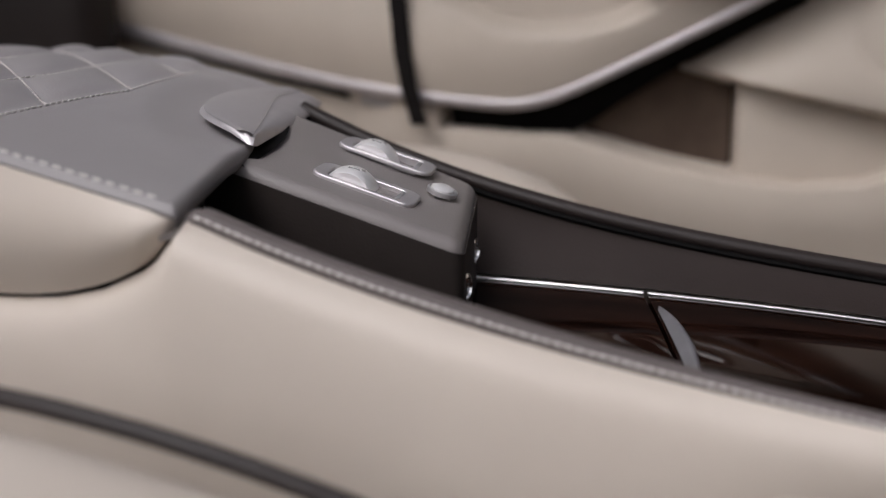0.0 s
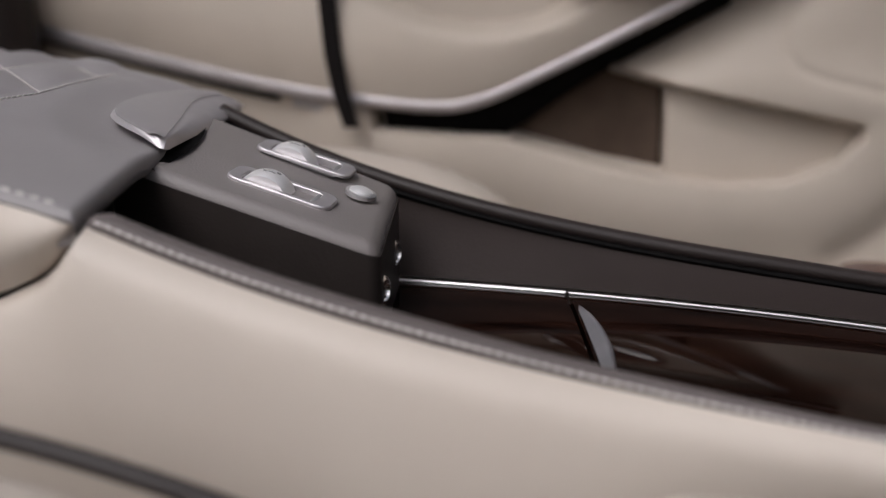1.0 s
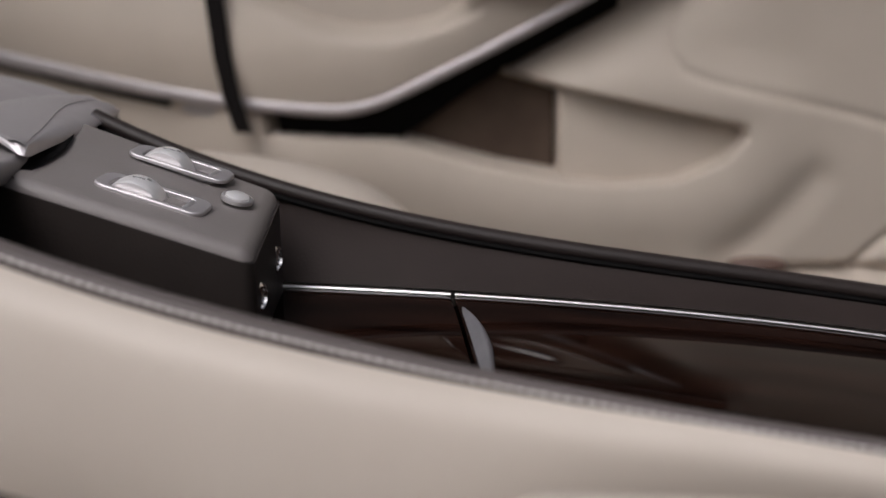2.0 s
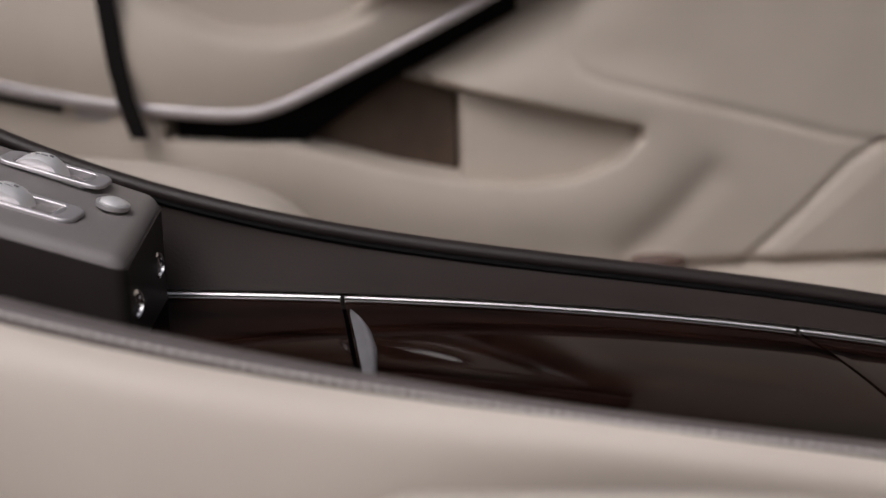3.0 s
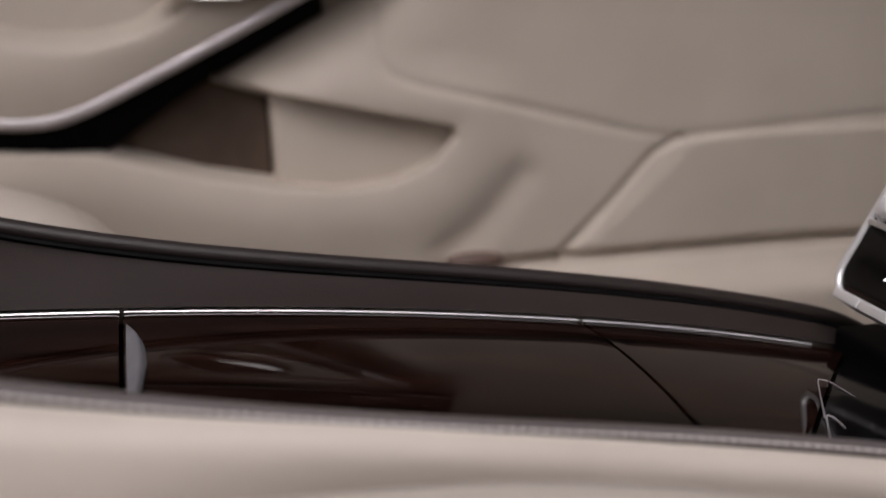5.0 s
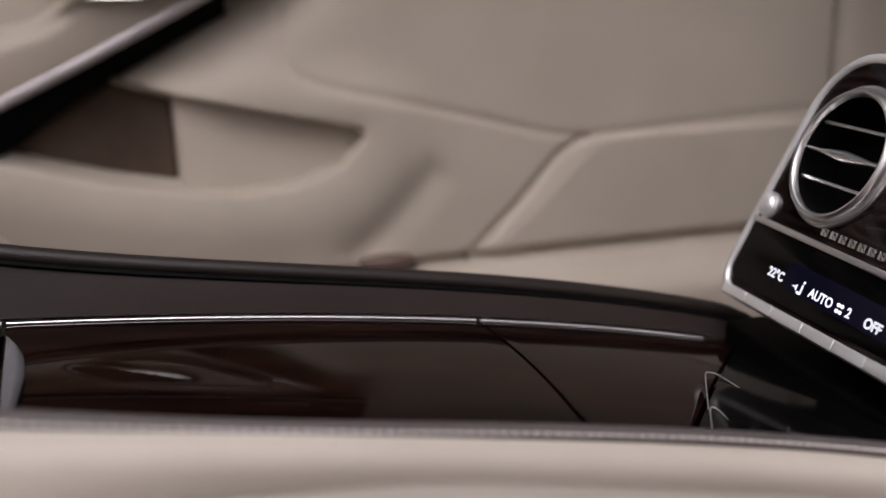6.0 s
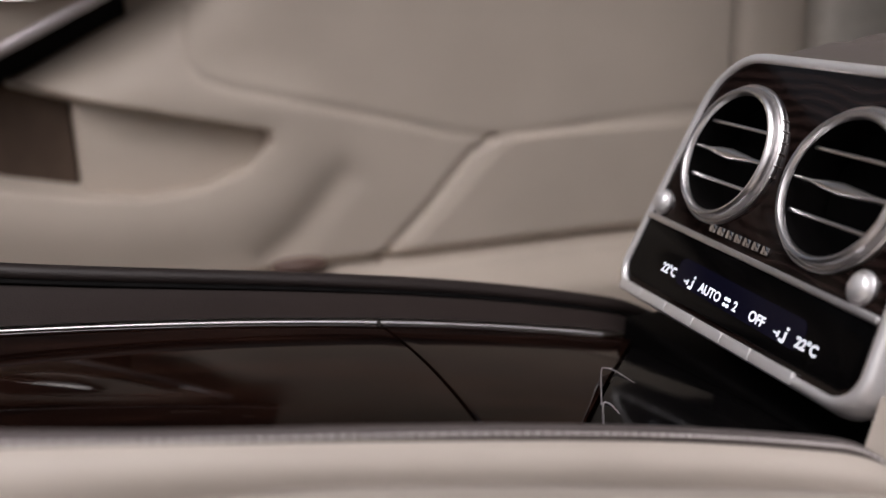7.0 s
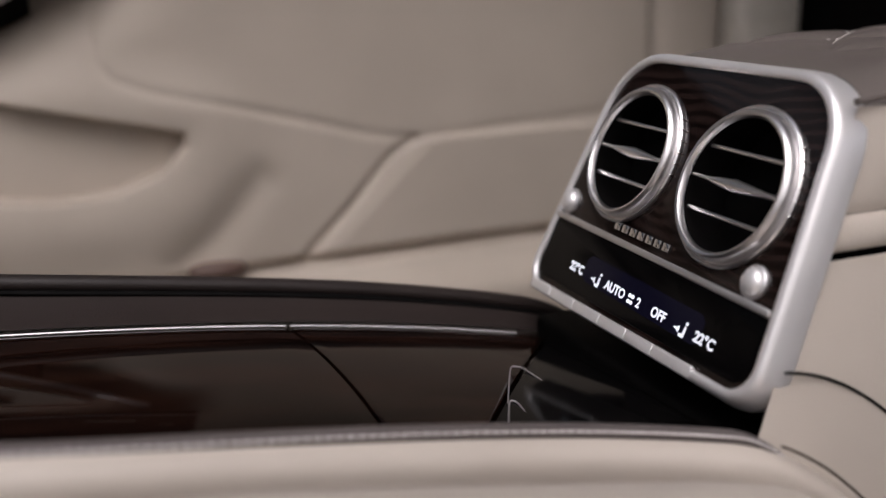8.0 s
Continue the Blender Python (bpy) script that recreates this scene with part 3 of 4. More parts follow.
rocker(-0.152, 0.4035)
rocker(-0.158, 0.4535)
m = on_pod(-0.1215, 0.4295)
push = part("push_button", moved(lathe(((0.0078, -0.001), (0.0078, 0.0008), (0.0066, 0.0012), (0.0062, 0.0004))), m), SATIN, pod, "round metal button")
part("cap", moved(lathe(((0.0061, 0.0002), (0.0058, 0.0016), (0.004, 0.0026), (0.002, 0.003), (0.0, 0.0031))), m), FRAME, push)
for z, y in ((-0.1205, 0.4455), (-0.1225, 0.3875)):
    ob = part("socket_button", moved(lathe(((0.0068, 0.0), (0.0066, 0.0015), (0.005, 0.0022), (0.0045, 0.001), (0.0, 0.0008))), Matrix.Translation((-0.0985 - 0.17 * (y - 0.373), y, z)) @ pose(0, 0, 0, 0, 90, -9.6)), CHROME, pod, "small chrome button")

# ---- armrest ----
armrest = thing("armrest", (-0.4, 0.4, -0.2), "taupe leather armrest with quilted top and cream sides", "armrest")


def arm_top(x):
    return -0.0125 - 0.267 * 0.03 * math.log1p(math.exp((x + 0.373) / 0.03)) - 0.001


def arm_front(y):
    return -0.182 - 0.218 * (y - 0.288)


def quilt_front(y):
    """Where the quilted field begins behind the plain front."""
    return -0.285 - 0.22 * max(0.0, y - 0.417)


def quilt(x, y):
    """Padded rhombs between sewn lines, behind the plain front field."""
    row = abs((x - quilt_front(y) + 0.0215) % 0.043 - 0.0215)
    diag = abs(((y - 0.357) + 0.84 * (x + 0.290) + 0.03375) % 0.0675 - 0.03375) * 0.77
    field = float(smooth(0.001, -0.009, x - quilt_front(y))) * float(smooth(0.298, 0.312, y))
    puff = 0.0052 * (1 - math.exp(-row / 0.008)) * (1 - math.exp(-diag / 0.010))
    return field * (puff - 0.0012)


def arm_base(x, y):
    return arm_top(x) + 0.004 * math.sin(max(0.0, min(1.0, (y - 0.284) / 0.25)) * math.pi)


def arm_z(x, y):
    """The pad's top, pressed in round the release tab."""
    d = math.hypot((x + 0.236 + 0.2 * (y - 0.465)) / 0.036, (y - 0.468) / 0.078)
    return -0.0045 * float(smooth(1.55, 0.85, d)) + arm_top(x) + quilt(x, y) + 0.004 * math.sin(max(0.0, min(1.0, (y - 0.284) / 0.25)) * math.pi)


def arm_pad():
    rows = []
    for y in span(0.2835, 0.562, 112):
        row = []
        for k in range(150):
            s_ = 0.42 * (k / 149) ** 1.15
            x = arm_front(y) - s_
            d = min(s_, y - 0.2835, 0.562 - y)
            r = 0.003
            fall = r - math.sqrt(max(0.0, r * r - max(0.0, r - d) ** 2))
            row.append((x, y, arm_z(x, y) - fall))
        x0, y0, z0 = row[0]
        rows.append([(x0 - 0.012, y0, z0 - 0.0085), (x0 - 0.003, y0, z0 - 0.007), (x0 - 0.0003, y0, z0 - 0.0035)] + row)
    first = [(p[0], p[1] + 0.001, p[2] - 0.002) for p in rows[0]]
    last = [(p[0], p[1] - 0.002, p[2] - 0.06) for p in rows[-1]]
    bm = bmesh.new()
    add_grid(bm, [first] + rows + [last])
    return bm


arm_pad_ob = part("arm_pad", arm_pad(), TAUPE, armrest, "taupe leather pad with quilted rhombs")


def arm_side():
    """Cream flank with its rounded lower corner."""
    rings = []
    for x in span(-0.62, -0.184, 70):
        top, low = arm_top(x) - 0.0042, arm_low(x)
        low = min(low, top - 0.0005)
        ring = []
        for k in range(14):
            a = k / 13
            ring.append((x, 0.2865 - 0.008 * math.sin(math.pi * (0.12 + 0.85 * a)) * min(1.0, (top - low) / 0.02), top + (low - top) * a))
        ring += [(x, 0.297, low), (x, 0.297, top)]
        rings.append(ring)
    return sweep(rings)


part("arm_flank", arm_side(), CREAM, armrest, "smooth cream leather flank")
part("arm_core", sweep([[(x, 0.355, arm_top(x) - 0.02), (x, 0.52, arm_top(x) - 0.02), (x, 0.52, -0.2), (x, 0.355, -0.2)] for x in span(-0.62, -0.262, 20)]), BLACK, armrest)
# black block filling the hinge recess, in place of its shade
part("hinge_shadow", box((-0.26, 0.30, -0.2), (-0.205, 0.372, -0.09), 0.003), BLACK, armrest, "black block standing for the shaded hinge recess")


def tab_outline(a):
    """Back and front edges of the release tab."""
    y = 0.385 + 0.162 * a
    front = arm_front(y) + 0.002 + 0.006 * math.sin(math.pi * min(1.0, 0.05 + 0.75 * a))
    deep = float(np.interp(a, (0, 0.04, 0.08, 0.12, 0.17, 0.25, 0.36, 0.5, 0.65, 0.83, 0.93, 1), (0.003, 0.015, 0.026, 0.034, 0.039, 0.043, 0.045, 0.0445, 0.041, 0.034, 0.027, 0.016)))
    return y, front - deep, front


def tab_skin(a0, a1, b0, b1, lift, n=30):
    """The tab's pebble-like skin, from its back edge over the top and down the front lip."""
    rows = []
    for a in span(a0, a1, n):
        y, back, front = tab_outline(a)
        split = front - min(0.019, 0.48 * (front - back)) * (0.08 + 0.92 * float(smooth(0.0, 0.75, a)))
        ends_ = math.sqrt(max(0.0, 1 - (1 - min(1.0, min(a / 0.03, (1 - a) / 0.07))) ** 2))
        row = []
        for q in span(b0, b1, 24):
            # 0 to 0.6: the flat top; 0.6 to 1: the lip
            if q < 0.6:
                f = q / 0.6
                x = back + (split - back) * f
                z = 0.0024 * math.sqrt(max(0.0, 1 - (1 - min(1.0, f / 0.12)) ** 2)) + 0.0012 * math.sin(math.pi * f)
            else:
                ang = (q - 0.6) / 0.4 * math.pi / 2
                x = split + (front - split) * math.sin(ang)
                z = 0.0024 - 0.0052 * (1 - math.cos(ang))
            row.append((x, y, arm_base(x, y) - 0.0024 + (z + 0.0015) * ends_ + lift))
        rows.append(row)
    bm = bmesh.new()
    add_grid(bm, rows)
    return bm


tab = thing("release_tab", (-0.235, 0.47, -0.055), "leather-topped release tab with aluminium lip on the armrest", "handle")
part("tab_lip", tab_skin(0, 1, 0, 1, 0.0012), DULL, tab, "satin aluminium body and lip")
part("tab_top", tab_skin(0.02, 0.955, 0.045, 0.575, 0.0017), TAUPE, tab, "taupe leather inlay")

# finger recess under the tab's lip: its shade laid on as a black crescent
bm = bmesh.new()
add_grid(bm, [[(arm_front(y) - 0.004 + (0.004 + 0.0095 * math.sin(math.pi * (y - 0.374) / 0.099)) * q, y, pod_top(arm_front(y) - 0.004 + 0.011 * q, y) + 0.0005) for q in span(0, 1, 6)] for y in span(0.3755, 0.471, 20)])
part("recess_shade", bm, BLACK, pod, "flat black piece standing for a finger recess")

# ---- vent unit ----
LEAN = math.atan(0.412)
PC = (0.388, 0.376, -0.107)
UP = Vector((math.sin(LEAN), 0, math.cos(LEAN)))
OUT = Vector((-math.cos(LEAN), 0, math.sin(LEAN)))
PANEL = Matrix(((0, UP.x, OUT.x, PC[0]), (-1, UP.y, OUT.y, PC[1]), (0, UP.z, OUT.z, PC[2]), (0, 0, 0, 1))) @ Matrix.Rotation(radians(-2.2), 4, "Z")
unit = thing("vent_unit", (0.45, 0.376, -0.3), "rear air vent and climate panel in dark wood with aluminium frame", "air vent")
FACE = rounded([(-0.0975, -0.0680), (0.0962, -0.0615), (0.081, 0.068), (-0.078, 0.068)], (0.012, 0.013, 0.03, 0.034), 10)
frame_ob = part("frame", moved(rim(FACE, ((0.0, -0.004), (0.0, 0.0010), (0.0006, 0.0020), (0.0016, 0.0024), (0.0034, 0.0022), (0.0046, 0.0012), (0.0056, -0.0012), (0.0066, -0.005), (0.0072, -0.008), (0.0074, -0.012), (0.0, -0.012))), PANEL), FRAME, unit, "satin aluminium frame")


def pierced(outline, holes, lo, hi):
    """A plate with round holes."""
    bm = bmesh.new()
    edges = []
    for ring in [outline] + holes:
        vs = [bm.verts.new((p[0], p[1], hi)) for p in ring]
        edges += [bm.edges.new((vs[i - 1], vs[i])) for i in range(len(vs))]
    faces = [g for g in bmesh.ops.triangle_fill(bm, use_beauty=True, edges=edges)["geom"] if isinstance(g, bmesh.types.BMFace)]
    grown_ = bmesh.ops.extrude_face_region(bm, geom=faces)
    for v in grown_["geom"]:
        if isinstance(v, bmesh.types.BMVert):
            v.co.z = lo
    return bm


def ring_of(u, v, r_, n=48):
    return [(u + r_ * math.cos(2 * math.pi * k / n), v + r_ * math.sin(2 * math.pi * k / n)) for k in range(n)]


VENTS = ((-0.0420, 0.0190), (0.0430, 0.0180))
part("face", moved(pierced(FACE, [ring_of(u, v, 0.0358) for u, v in VENTS], -0.012, 0.0), PANEL), FACE_WOOD, unit, "dark lacquered wood face")
DISPLAY = rounded([(-0.0945, -0.0635), (0.0932, -0.0585), (0.0905, -0.0285), (-0.0915, -0.0285)], (0.008, 0.009, 0.002, 0.002), 6)
display = part("display", moved(plate(DISPLAY, -0.001, 0.0009, 0.0004), PANEL), GLOSS, unit, "black glass climate display")
part("divider", moved(box((-0.0925, -0.0282, 0.0002), (0.0915, -0.0247, 0.0026), 0.0011, 3), PANEL), SATIN, unit, "aluminium divider bar")
part("blue_band", moved(plate(rect(0.052, 0.0072, 0.005), 0.0009, 0.00105), PANEL @ Matrix.Translation((0.006, -0.0465, 0))), BLUE, display, "faint blue backlight")


def write(text, u, v, size, mat, parent, shear=0.0):
    cu = bpy.data.curves.new("sign", "FONT")
    cu.body, cu.size, cu.extrude, cu.align_x, cu.align_y, cu.shear = text, size * 0.88, 0.00005, "CENTER", "CENTER", shear
    cu.offset = 0.00016
    tmp = bpy.data.objects.new("sign", cu)
    scene.collection.objects.link(tmp)
    bpy.context.view_layer.update()
    me = bpy.data.meshes.new_from_object(tmp.evaluated_get(bpy.context.evaluated_depsgraph_get()))
    bpy.data.objects.remove(tmp)
    me.transform(PANEL @ Matrix.Translation((u, v, 0.0011)))
    me.materials.clear()
    me.materials.append(mat)
    me.name = "sign"
    return held("sign", me, parent, "white lit sign")


ROW = -0.0495
for text, u, size in (("22°C", -0.0535, 0.0077), ("AUTO", -0.0135, 0.0077), ("2", 0.0085, 0.0077), ("OFF", 0.026, 0.0077), ("22°C", 0.0615, 0.0077)):
    write(text, u, ROW, size, GLOW, display)
for u in (-0.0325, 0.044):
    # airflow symbol: an arrow before a bent seat line
    bits = [box((u - 0.0045, ROW - 0.0012, 0.0010), (u - 0.0012, ROW - 0.0004, 0.0012), 0), box((u - 0.0018, ROW - 0.0022, 0.0010), (u - 0.0008, ROW + 0.0006, 0.0012), 0),
            box((u + 0.0002, ROW - 0.0036, 0.0010), (u + 0.0036, ROW - 0.0022, 0.0012), 0), box((u + 0.0026, ROW - 0.003, 0.0010), (u + 0.0038, ROW + 0.0016, 0.0012), 0), box((u + 0.0028, ROW + 0.0024, 0.0010), (u + 0.0042, ROW + 0.0038, 0.0012), 0)]
    part("airflow_symbol", moved(joined(*bits), PANEL), GLOW, display, "white lit airflow symbol")
blades = [moved(plate([(0.0013 * math.cos(t), 0.0013 * math.sin(t) * 0.8) for t in span(0, 2 * math.pi * 9 / 10, 10)], 0.001, 0.0012), Matrix.Translation((0.0016 + 0.0019 * math.cos(q), ROW + 0.0021 * math.sin(q), 0))) for q in (0.8, 2.36, 3.93, 5.5)]
part("fan_symbol", moved(joined(*blades), PANEL), GLOW, display, "white lit fan symbol")
# plain bright bars where the maker's letters stand
for k in range(7):
    u = -0.0355 + 0.0515 * (k + 0.5) / 7
    part("letter_bar", moved(box((u - 0.0026, -0.0214, 0.0), (u + 0.0026, -0.0172, 0.0011), 0.0005, 2), PANEL), CHROME, unit)
# key row under the display
keys = [-0.0925, -0.0685, -0.0425, -0.0155, 0.0095, 0.0325, 0.0625]
for a, b in zip(keys, keys[1:]):
    mid, half = (a + b) / 2, (b - a) / 2 - 0.00022
    lie = PANEL @ Matrix.Translation((mid, -0.0698 + 0.0336 * (mid + 0.0975), 0)) @ Matrix.Rotation(0.0336, 4, "Z")
    part("key", moved(box((-half, -0.0029, 0.0), (half, 0.0030, 0.0028), 0.0008, 3), lie), FRAME, unit, "aluminium key")


def vent(u, v):
    m = PANEL @ Matrix.Translation((u, v, 0)) @ Matrix.Scale(0.91, 4)
    ob = part("vent", moved(lathe(((0.0385, -0.004), (0.0413, 0.0), (0.0413, 0.0016), (0.0406, 0.0024), (0.0398, 0.0020), (0.0393, 0.0006), (0.0386, 0.0006), (0.0382, 0.0048), (0.0376, 0.0066), (0.0363, 0.0074), (0.0350, 0.0071), (0.0342, 0.0058), (0.0339, 0.0035)), 72), m), RING, unit, "round aluminium vent ring")
    part("vent_throat", moved(lathe(((0.0340, 0.0036), (0.0342, -0.008), (0.0342, -0.0235), (0.0, -0.0236)), 72), m), BLACK, ob, "black vent throat")
    for dv in (0.0165, -0.0165):
        half = math.sqrt(0.0339 ** 2 - dv * dv)
        part("slat", moved(tube([(x, dv, 0.0005) for x in span(-half, half, 8)], 0.0011, 0.0011, 8), m), RING, ob, "thin aluminium slat")
    part("slat", moved(sweep([[(x, w * math.cos(t), 0.0015 + (0.0012 + 0.4 * w) * math.sin(t)) for t in span(0, 2 * math.pi * 11 / 12, 12)] for x, w in ((-0.0339, 0.0009), (-0.022, 0.001), (-0.012, 0.0024), (0.0, 0.0033), (0.012, 0.0024), (0.022, 0.0014), (0.0339, 0.0012))]), m), RING, ob, "broad-waisted middle slat")
    for k in range(6):
        q = radians(-8 + 9 * k)
        part("ridge", moved(box((0.0408, -0.0006, 0.0002), (0.0418, 0.0006, 0.0023), 0.0003, 1), m @ Matrix.Rotation(q, 4, "Z")), CHROME, ob)
    return ob


for u, v in VENTS:
    vent(u, v)
for u in (-0.0845, 0.0755):
    m = PANEL @ Matrix.Translation((u, -0.0172, 0)) @ Matrix.Scale(0.92, 4)
    ob = part("knob", moved(lathe(((0.0082, 0.0), (0.0082, 0.0014), (0.007, 0.0022), (0.0064, 0.0016)), 32), m), SATIN, unit, "small round aluminium knob")
    part("knob_cap", moved(lathe(((0.0066, 0.001), (0.0062, 0.0032), (0.0045, 0.005), (0.002, 0.0058), (0.0, 0.006)), 32), m), FRAME, ob)

# padded body behind the panel: taupe quilted top, cream cheeks
front_rest = thing("front_armrest", (0.6, 0.376, -0.3), "front console armrest with quilted taupe top and cream cheeks", "armrest")
OUTER = [PANEL @ Vector(p) for p in grown(FACE, 0.0066, -0.010)]


def body_skin(keep, grow=0.0, quilted=False):
    pts = [p for p in OUTER if keep(p)]
    if quilted:
        run = np.array(pts)
        far = np.r_[0, np.cumsum(np.linalg.norm(np.diff(run, axis=0), axis=1))]
        pts = [Vector([float(np.interp(t, far, run[:, k])) for k in range(3)]) for t in np.linspace(0, far[-1], 80)]
    rows = []
    for s_ in span(0.0, 1.0, 160 if quilted else 40):
        dx = 0.002 + 0.6 * s_ ** 1.6
        row = []
        for p in pts:
            side = 1 if p.y > 0.376 else -1
            soft = min(1.0, dx / 0.03)
            q = Vector((p.x + dx, p.y + side * (0.003 * soft + grow), p.z + 0.010 * (1 - math.exp(-dx / 0.05)) * (p.z > -0.06)))
            if quilted:
                line = min(abs((dx * 0.8 + p.y * 1.0) % 0.06 - 0.03), abs((dx * 0.8 - p.y) % 0.06 - 0.03))
                q.z += (0.0032 * (1 - math.exp(-line / 0.008)) - 0.0008) * float(smooth(0.03, 0.05, dx))
            row.append(q)
        rows.append(row)
    bm = bmesh.new()
    add_grid(bm, rows)
    return bm


def ordered(fn):
    """The frame's outline, begun at the far foot so that the top is one run."""
    far = sorted([p for p in OUTER if fn(p)], key=lambda p: math.atan2(p.z + 0.11, p.y - 0.376))
    return far


OUTER = ordered(lambda p: p.z > -0.19)
OUTER = [p for p in OUTER if p.z > -0.11]
quilted_top = part("quilted_top", body_skin(lambda p: p.z > -0.058, 0.0, True), BROWN, front_rest, "taupe quilted leather top")


def cheek(z0, z1, x0, x1, out):
    """A padded cheek panel on one flank."""
    rows = []
    for a in span(0, 1, 14):
        z = z0 + (z1 - z0) * a
        puff = 0.004 * math.sin(math.pi * a) ** 0.5
        rows.append([(x0 + 0.412 * (z + 0.107) + (x1 - x0) * b, 0.376 + out * (0.0875 + 0.11 * (-0.058 - z) + puff * min(1, b * 30)), z) for b in span(0, 1, 30)])
    bm = bmesh.new()
    add_grid(bm, rows)
    return bm


for out in (-1, 1):
    part("cheek", cheek(-0.0545, -0.0965, 0.394, 1.0, out), CREAM, front_rest, "cream leather cheek")
    part("cheek", cheek(-0.0968, -0.1115, 0.394, 1.0, out), CREAM, front_rest, "cream leather cheek")
    part("lower_cheek", cheek(-0.1145, -0.27 if out < 0 else -0.165, 0.394, 1.0, out), CREAM, front_rest, "cream leather lower cheek")
part("core", box((0.42, 0.292, -0.3), (1.0, 0.46, -0.06), 0.004), BLACK, front_rest)
part("piping", tube([(0.400 + dx, 0.2865, -0.0545 + 0.010 * (1 - math.exp(-dx / 0.05))) for dx in span(0.012, 0.5, 40)], 0.0016, 0.0016, 8), BROWN, front_rest, "taupe piping")


part("seam", tube([(x, 0.376 - (0.0875 + 0.11 * (-0.058 - z) + 0.0042), z) for x, z in ((0.374 + 0.08 * q, -0.1545 - 0.011 * q - 0.044 * q * q) for q in span(0, 1, 24))], 0.0007, 0.0007, 8), BLACK, front_rest, "dark seam across the lower cheek")

# socket bay between the last lid and the panel
bay = thing("socket_bay", (0.36, 0.40, -0.24), "black gloss socket bay with thin bright frames", "sockets")
bm = bmesh.new()
add_grid(bm, [[(seam_x(0.372, y) + 0.0015 + (0.43 - seam_x(0.372, y)) * a, y, lid_z(seam_x(0.372, y) + 0.06 * a, y) - 0.0012) for a in span(0, 1, 10)] for y in span(0.318, 0.4745, 16)])
part("bay_floor", bm, GLOSS, bay)
part("bay_ledge", box((0.366, 0.285, -0.215), (0.40, 0.478, -0.19), 0.004), BLACK, bay)


def socket_edge(pts):
    """A thin bright frame edge laid on the gloss."""
    pts = along(pts, 24)
    part("bright_edge", tube([(q[0], q[1], lid_z(q[0], q[1]) + 0.0002) for q in pts], 0.0004, 0.0004, 6), DULL, bay, "thin bright frame edge")


socket_edge(((0.2945, 0.362), (0.3165, 0.407), (0.320, 0.4115), (0.325, 0.409), (0.328, 0.365), (0.3285, 0.345)))
socket_edge(((0.286, 0.343), (0.2955, 0.363), (0.2985, 0.366), (0.300, 0.361), (0.297, 0.343)))

part("latch_peg", tube([(-0.100, 0.437, -0.168), (-0.100, 0.437, -0.154), (-0.098, 0.436, -0.150)], 0.0018, 0.0026, 8, (1, 0, 0)), SATIN, console, "small satin latch peg")

# upper glazing of the far door, and a black wall for the dark cabin ahead
GLASS = material("window_glass", (0.9, 0.93, 0.92), 0.0)
GLASS.node_tree.nodes["Principled BSDF"].inputs["Transmission Weight"].default_value = 1.0
window = tagged(part("window_1", box((-1.1, 0.945, 0.168), (0.7, 0.949, 0.45), 0.001), GLASS), kind="structure")
window.visible_shadow = False
tagged(part("wall_ahead", box((0.915, 0.49, -0.75), (1.0, 1.05, 0.45), 0.02), BLACK), kind="structure")

# ---- sewn threads ----
bm = bmesh.new()
bmesh.ops.create_cube(bm, size=1)
bmesh.ops.bevel(bm, geom=bm.edges[:], offset=0.25, segments=2, profile=0.5, affect="EDGES")
for v in bm.verts:
    v.co = (v.co.x * 0.0038, v.co.y * 0.0011, v.co.z * 0.0012)
bm.faces.ensure_lookup_table()
STITCH = bpy.data.meshes.new("stitch")
bm.to_mesh(STITCH)
bm.free()
STITCH.materials.append(THREAD)
STITCH.shade_smooth()


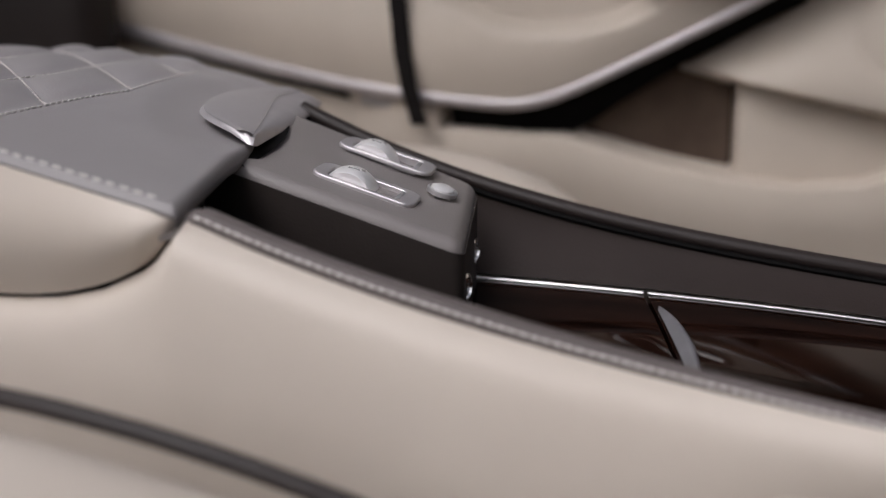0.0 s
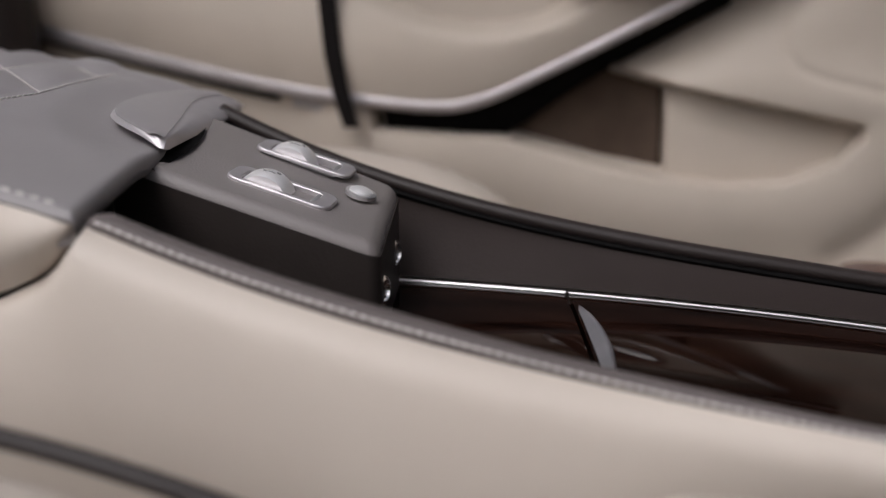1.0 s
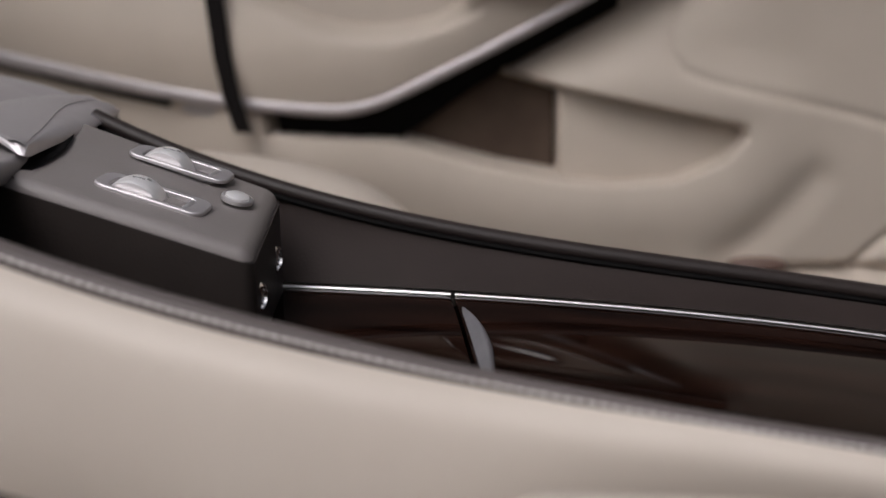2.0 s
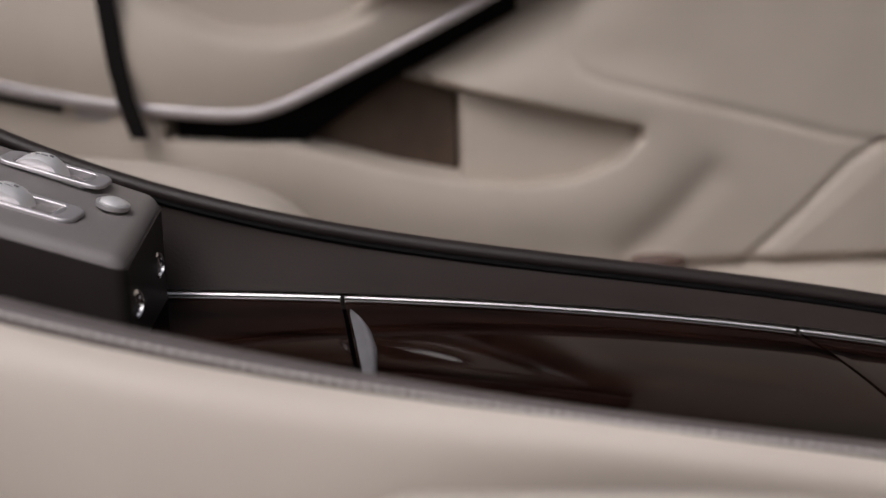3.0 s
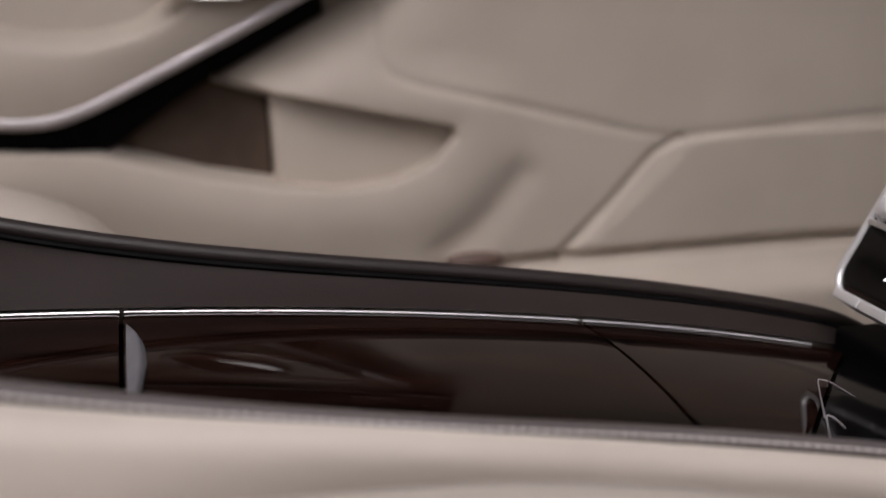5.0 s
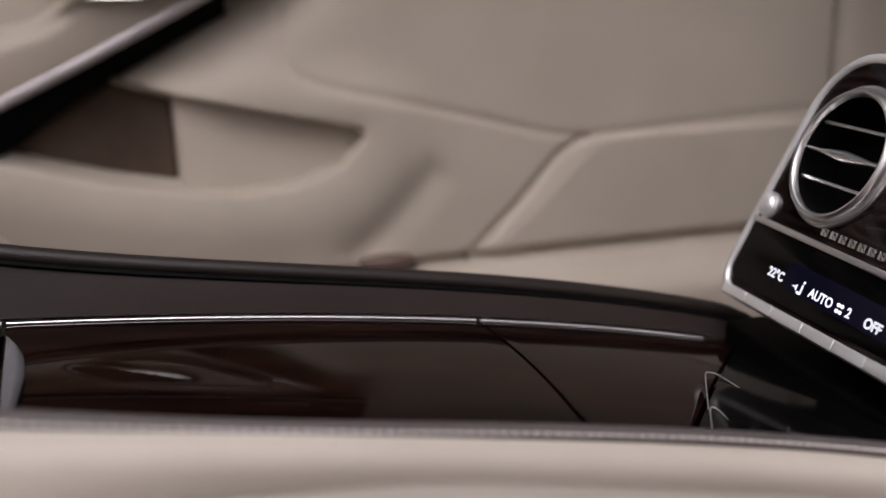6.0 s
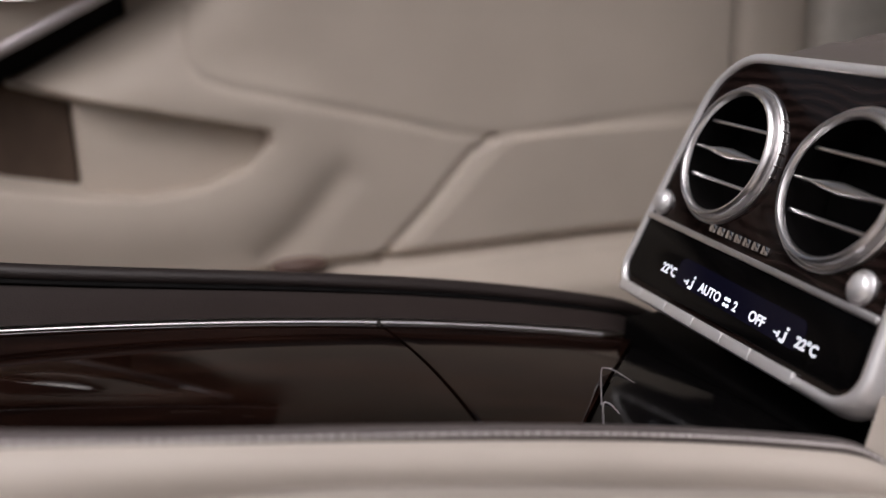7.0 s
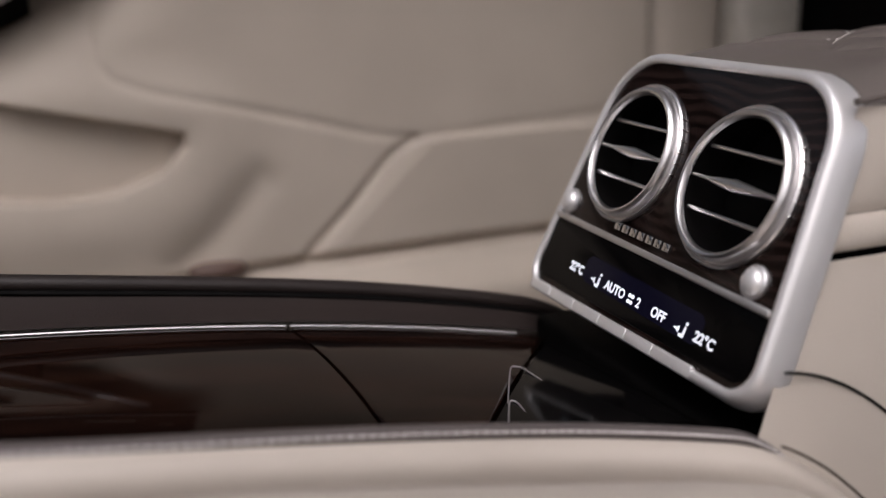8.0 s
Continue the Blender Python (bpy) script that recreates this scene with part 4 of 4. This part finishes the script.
def stitch(place, ahead, up, parent, size=1.0):
    ob = held("stitch", STITCH, parent)
    base = ob.location.copy()
    x = Vector(ahead).normalized()
    z = (Vector(up) - x * x.dot(Vector(up))).normalized()
    turn = Matrix((x, z.cross(x), z)).transposed()
    ob.matrix_basis = Matrix.LocRotScale(base + Vector(place), turn.to_quaternion(), (size,) * 3)


x = -0.176
while x < 0.4:
    (p, ry, rz), (q, _, _) = rail_bead(x), rail_bead(x + 0.003)
    # on the outer shoulder of the edge, turned to the seat
    stitch((p[0], p[1] - 0.9 * ry, p[2] + 0.46 * rz), [q[k] - p[k] for k in range(3)], (0, -0.8, 0.5), near_rail, 0.85)
    x += 0.0039
x = -0.45
while x < -0.19:
    stitch((x, 0.2872, arm_z(x, 0.2872) + 0.0002), (1, 0, -0.25), (0, -0.3, 1), arm_pad_ob, 0.95)
    x += 0.0056
for n in range(3):
    y = 0.315
    while y < 0.525:
        row = quilt_front(y) - 0.043 * n
        stitch((row, y, arm_z(row, y) + 0.0004), (-0.22 if y > 0.417 else 0, 1, 0), (0, 0, 1), arm_pad_ob, 0.8)
        y += 0.0042
for n in range(-1, 4):
    x = -0.287
    while x > -0.42:
        y = 0.357 + 0.0675 * n - 0.84 * (x + 0.290)
        if 0.312 < y < 0.53 and x < quilt_front(y):
            stitch((x, y, arm_z(x, y) + 0.0004), (1, -0.84, 0), (0, 0, 1), arm_pad_ob, 0.8)
        x -= 0.0036

# quilting on the front armrest
crown = sorted((p for p in OUTER if p.z > -0.058), key=lambda p: p.y)
crown_y, crown_x, crown_z = ([p[k] for p in crown] for k in (1, 0, 2))
for sign in (1, -1):
    for n in range(-8, 12):
        dx = 0.06
        while dx < 0.2:
            y = sign * (0.03 + 0.06 * n - 0.8 * dx)
            if crown_y[0] + 0.012 < y < crown_y[-1] - 0.012:
                z = float(np.interp(y, crown_y, crown_z)) + 0.010 * (1 - math.exp(-dx / 0.05)) + 0.0003
                stitch((float(np.interp(y, crown_y, crown_x)) + dx, y, z), (1, -0.8 * sign, 0), (0, 0, 1), quilted_top, 0.5)
            dx += 0.0036
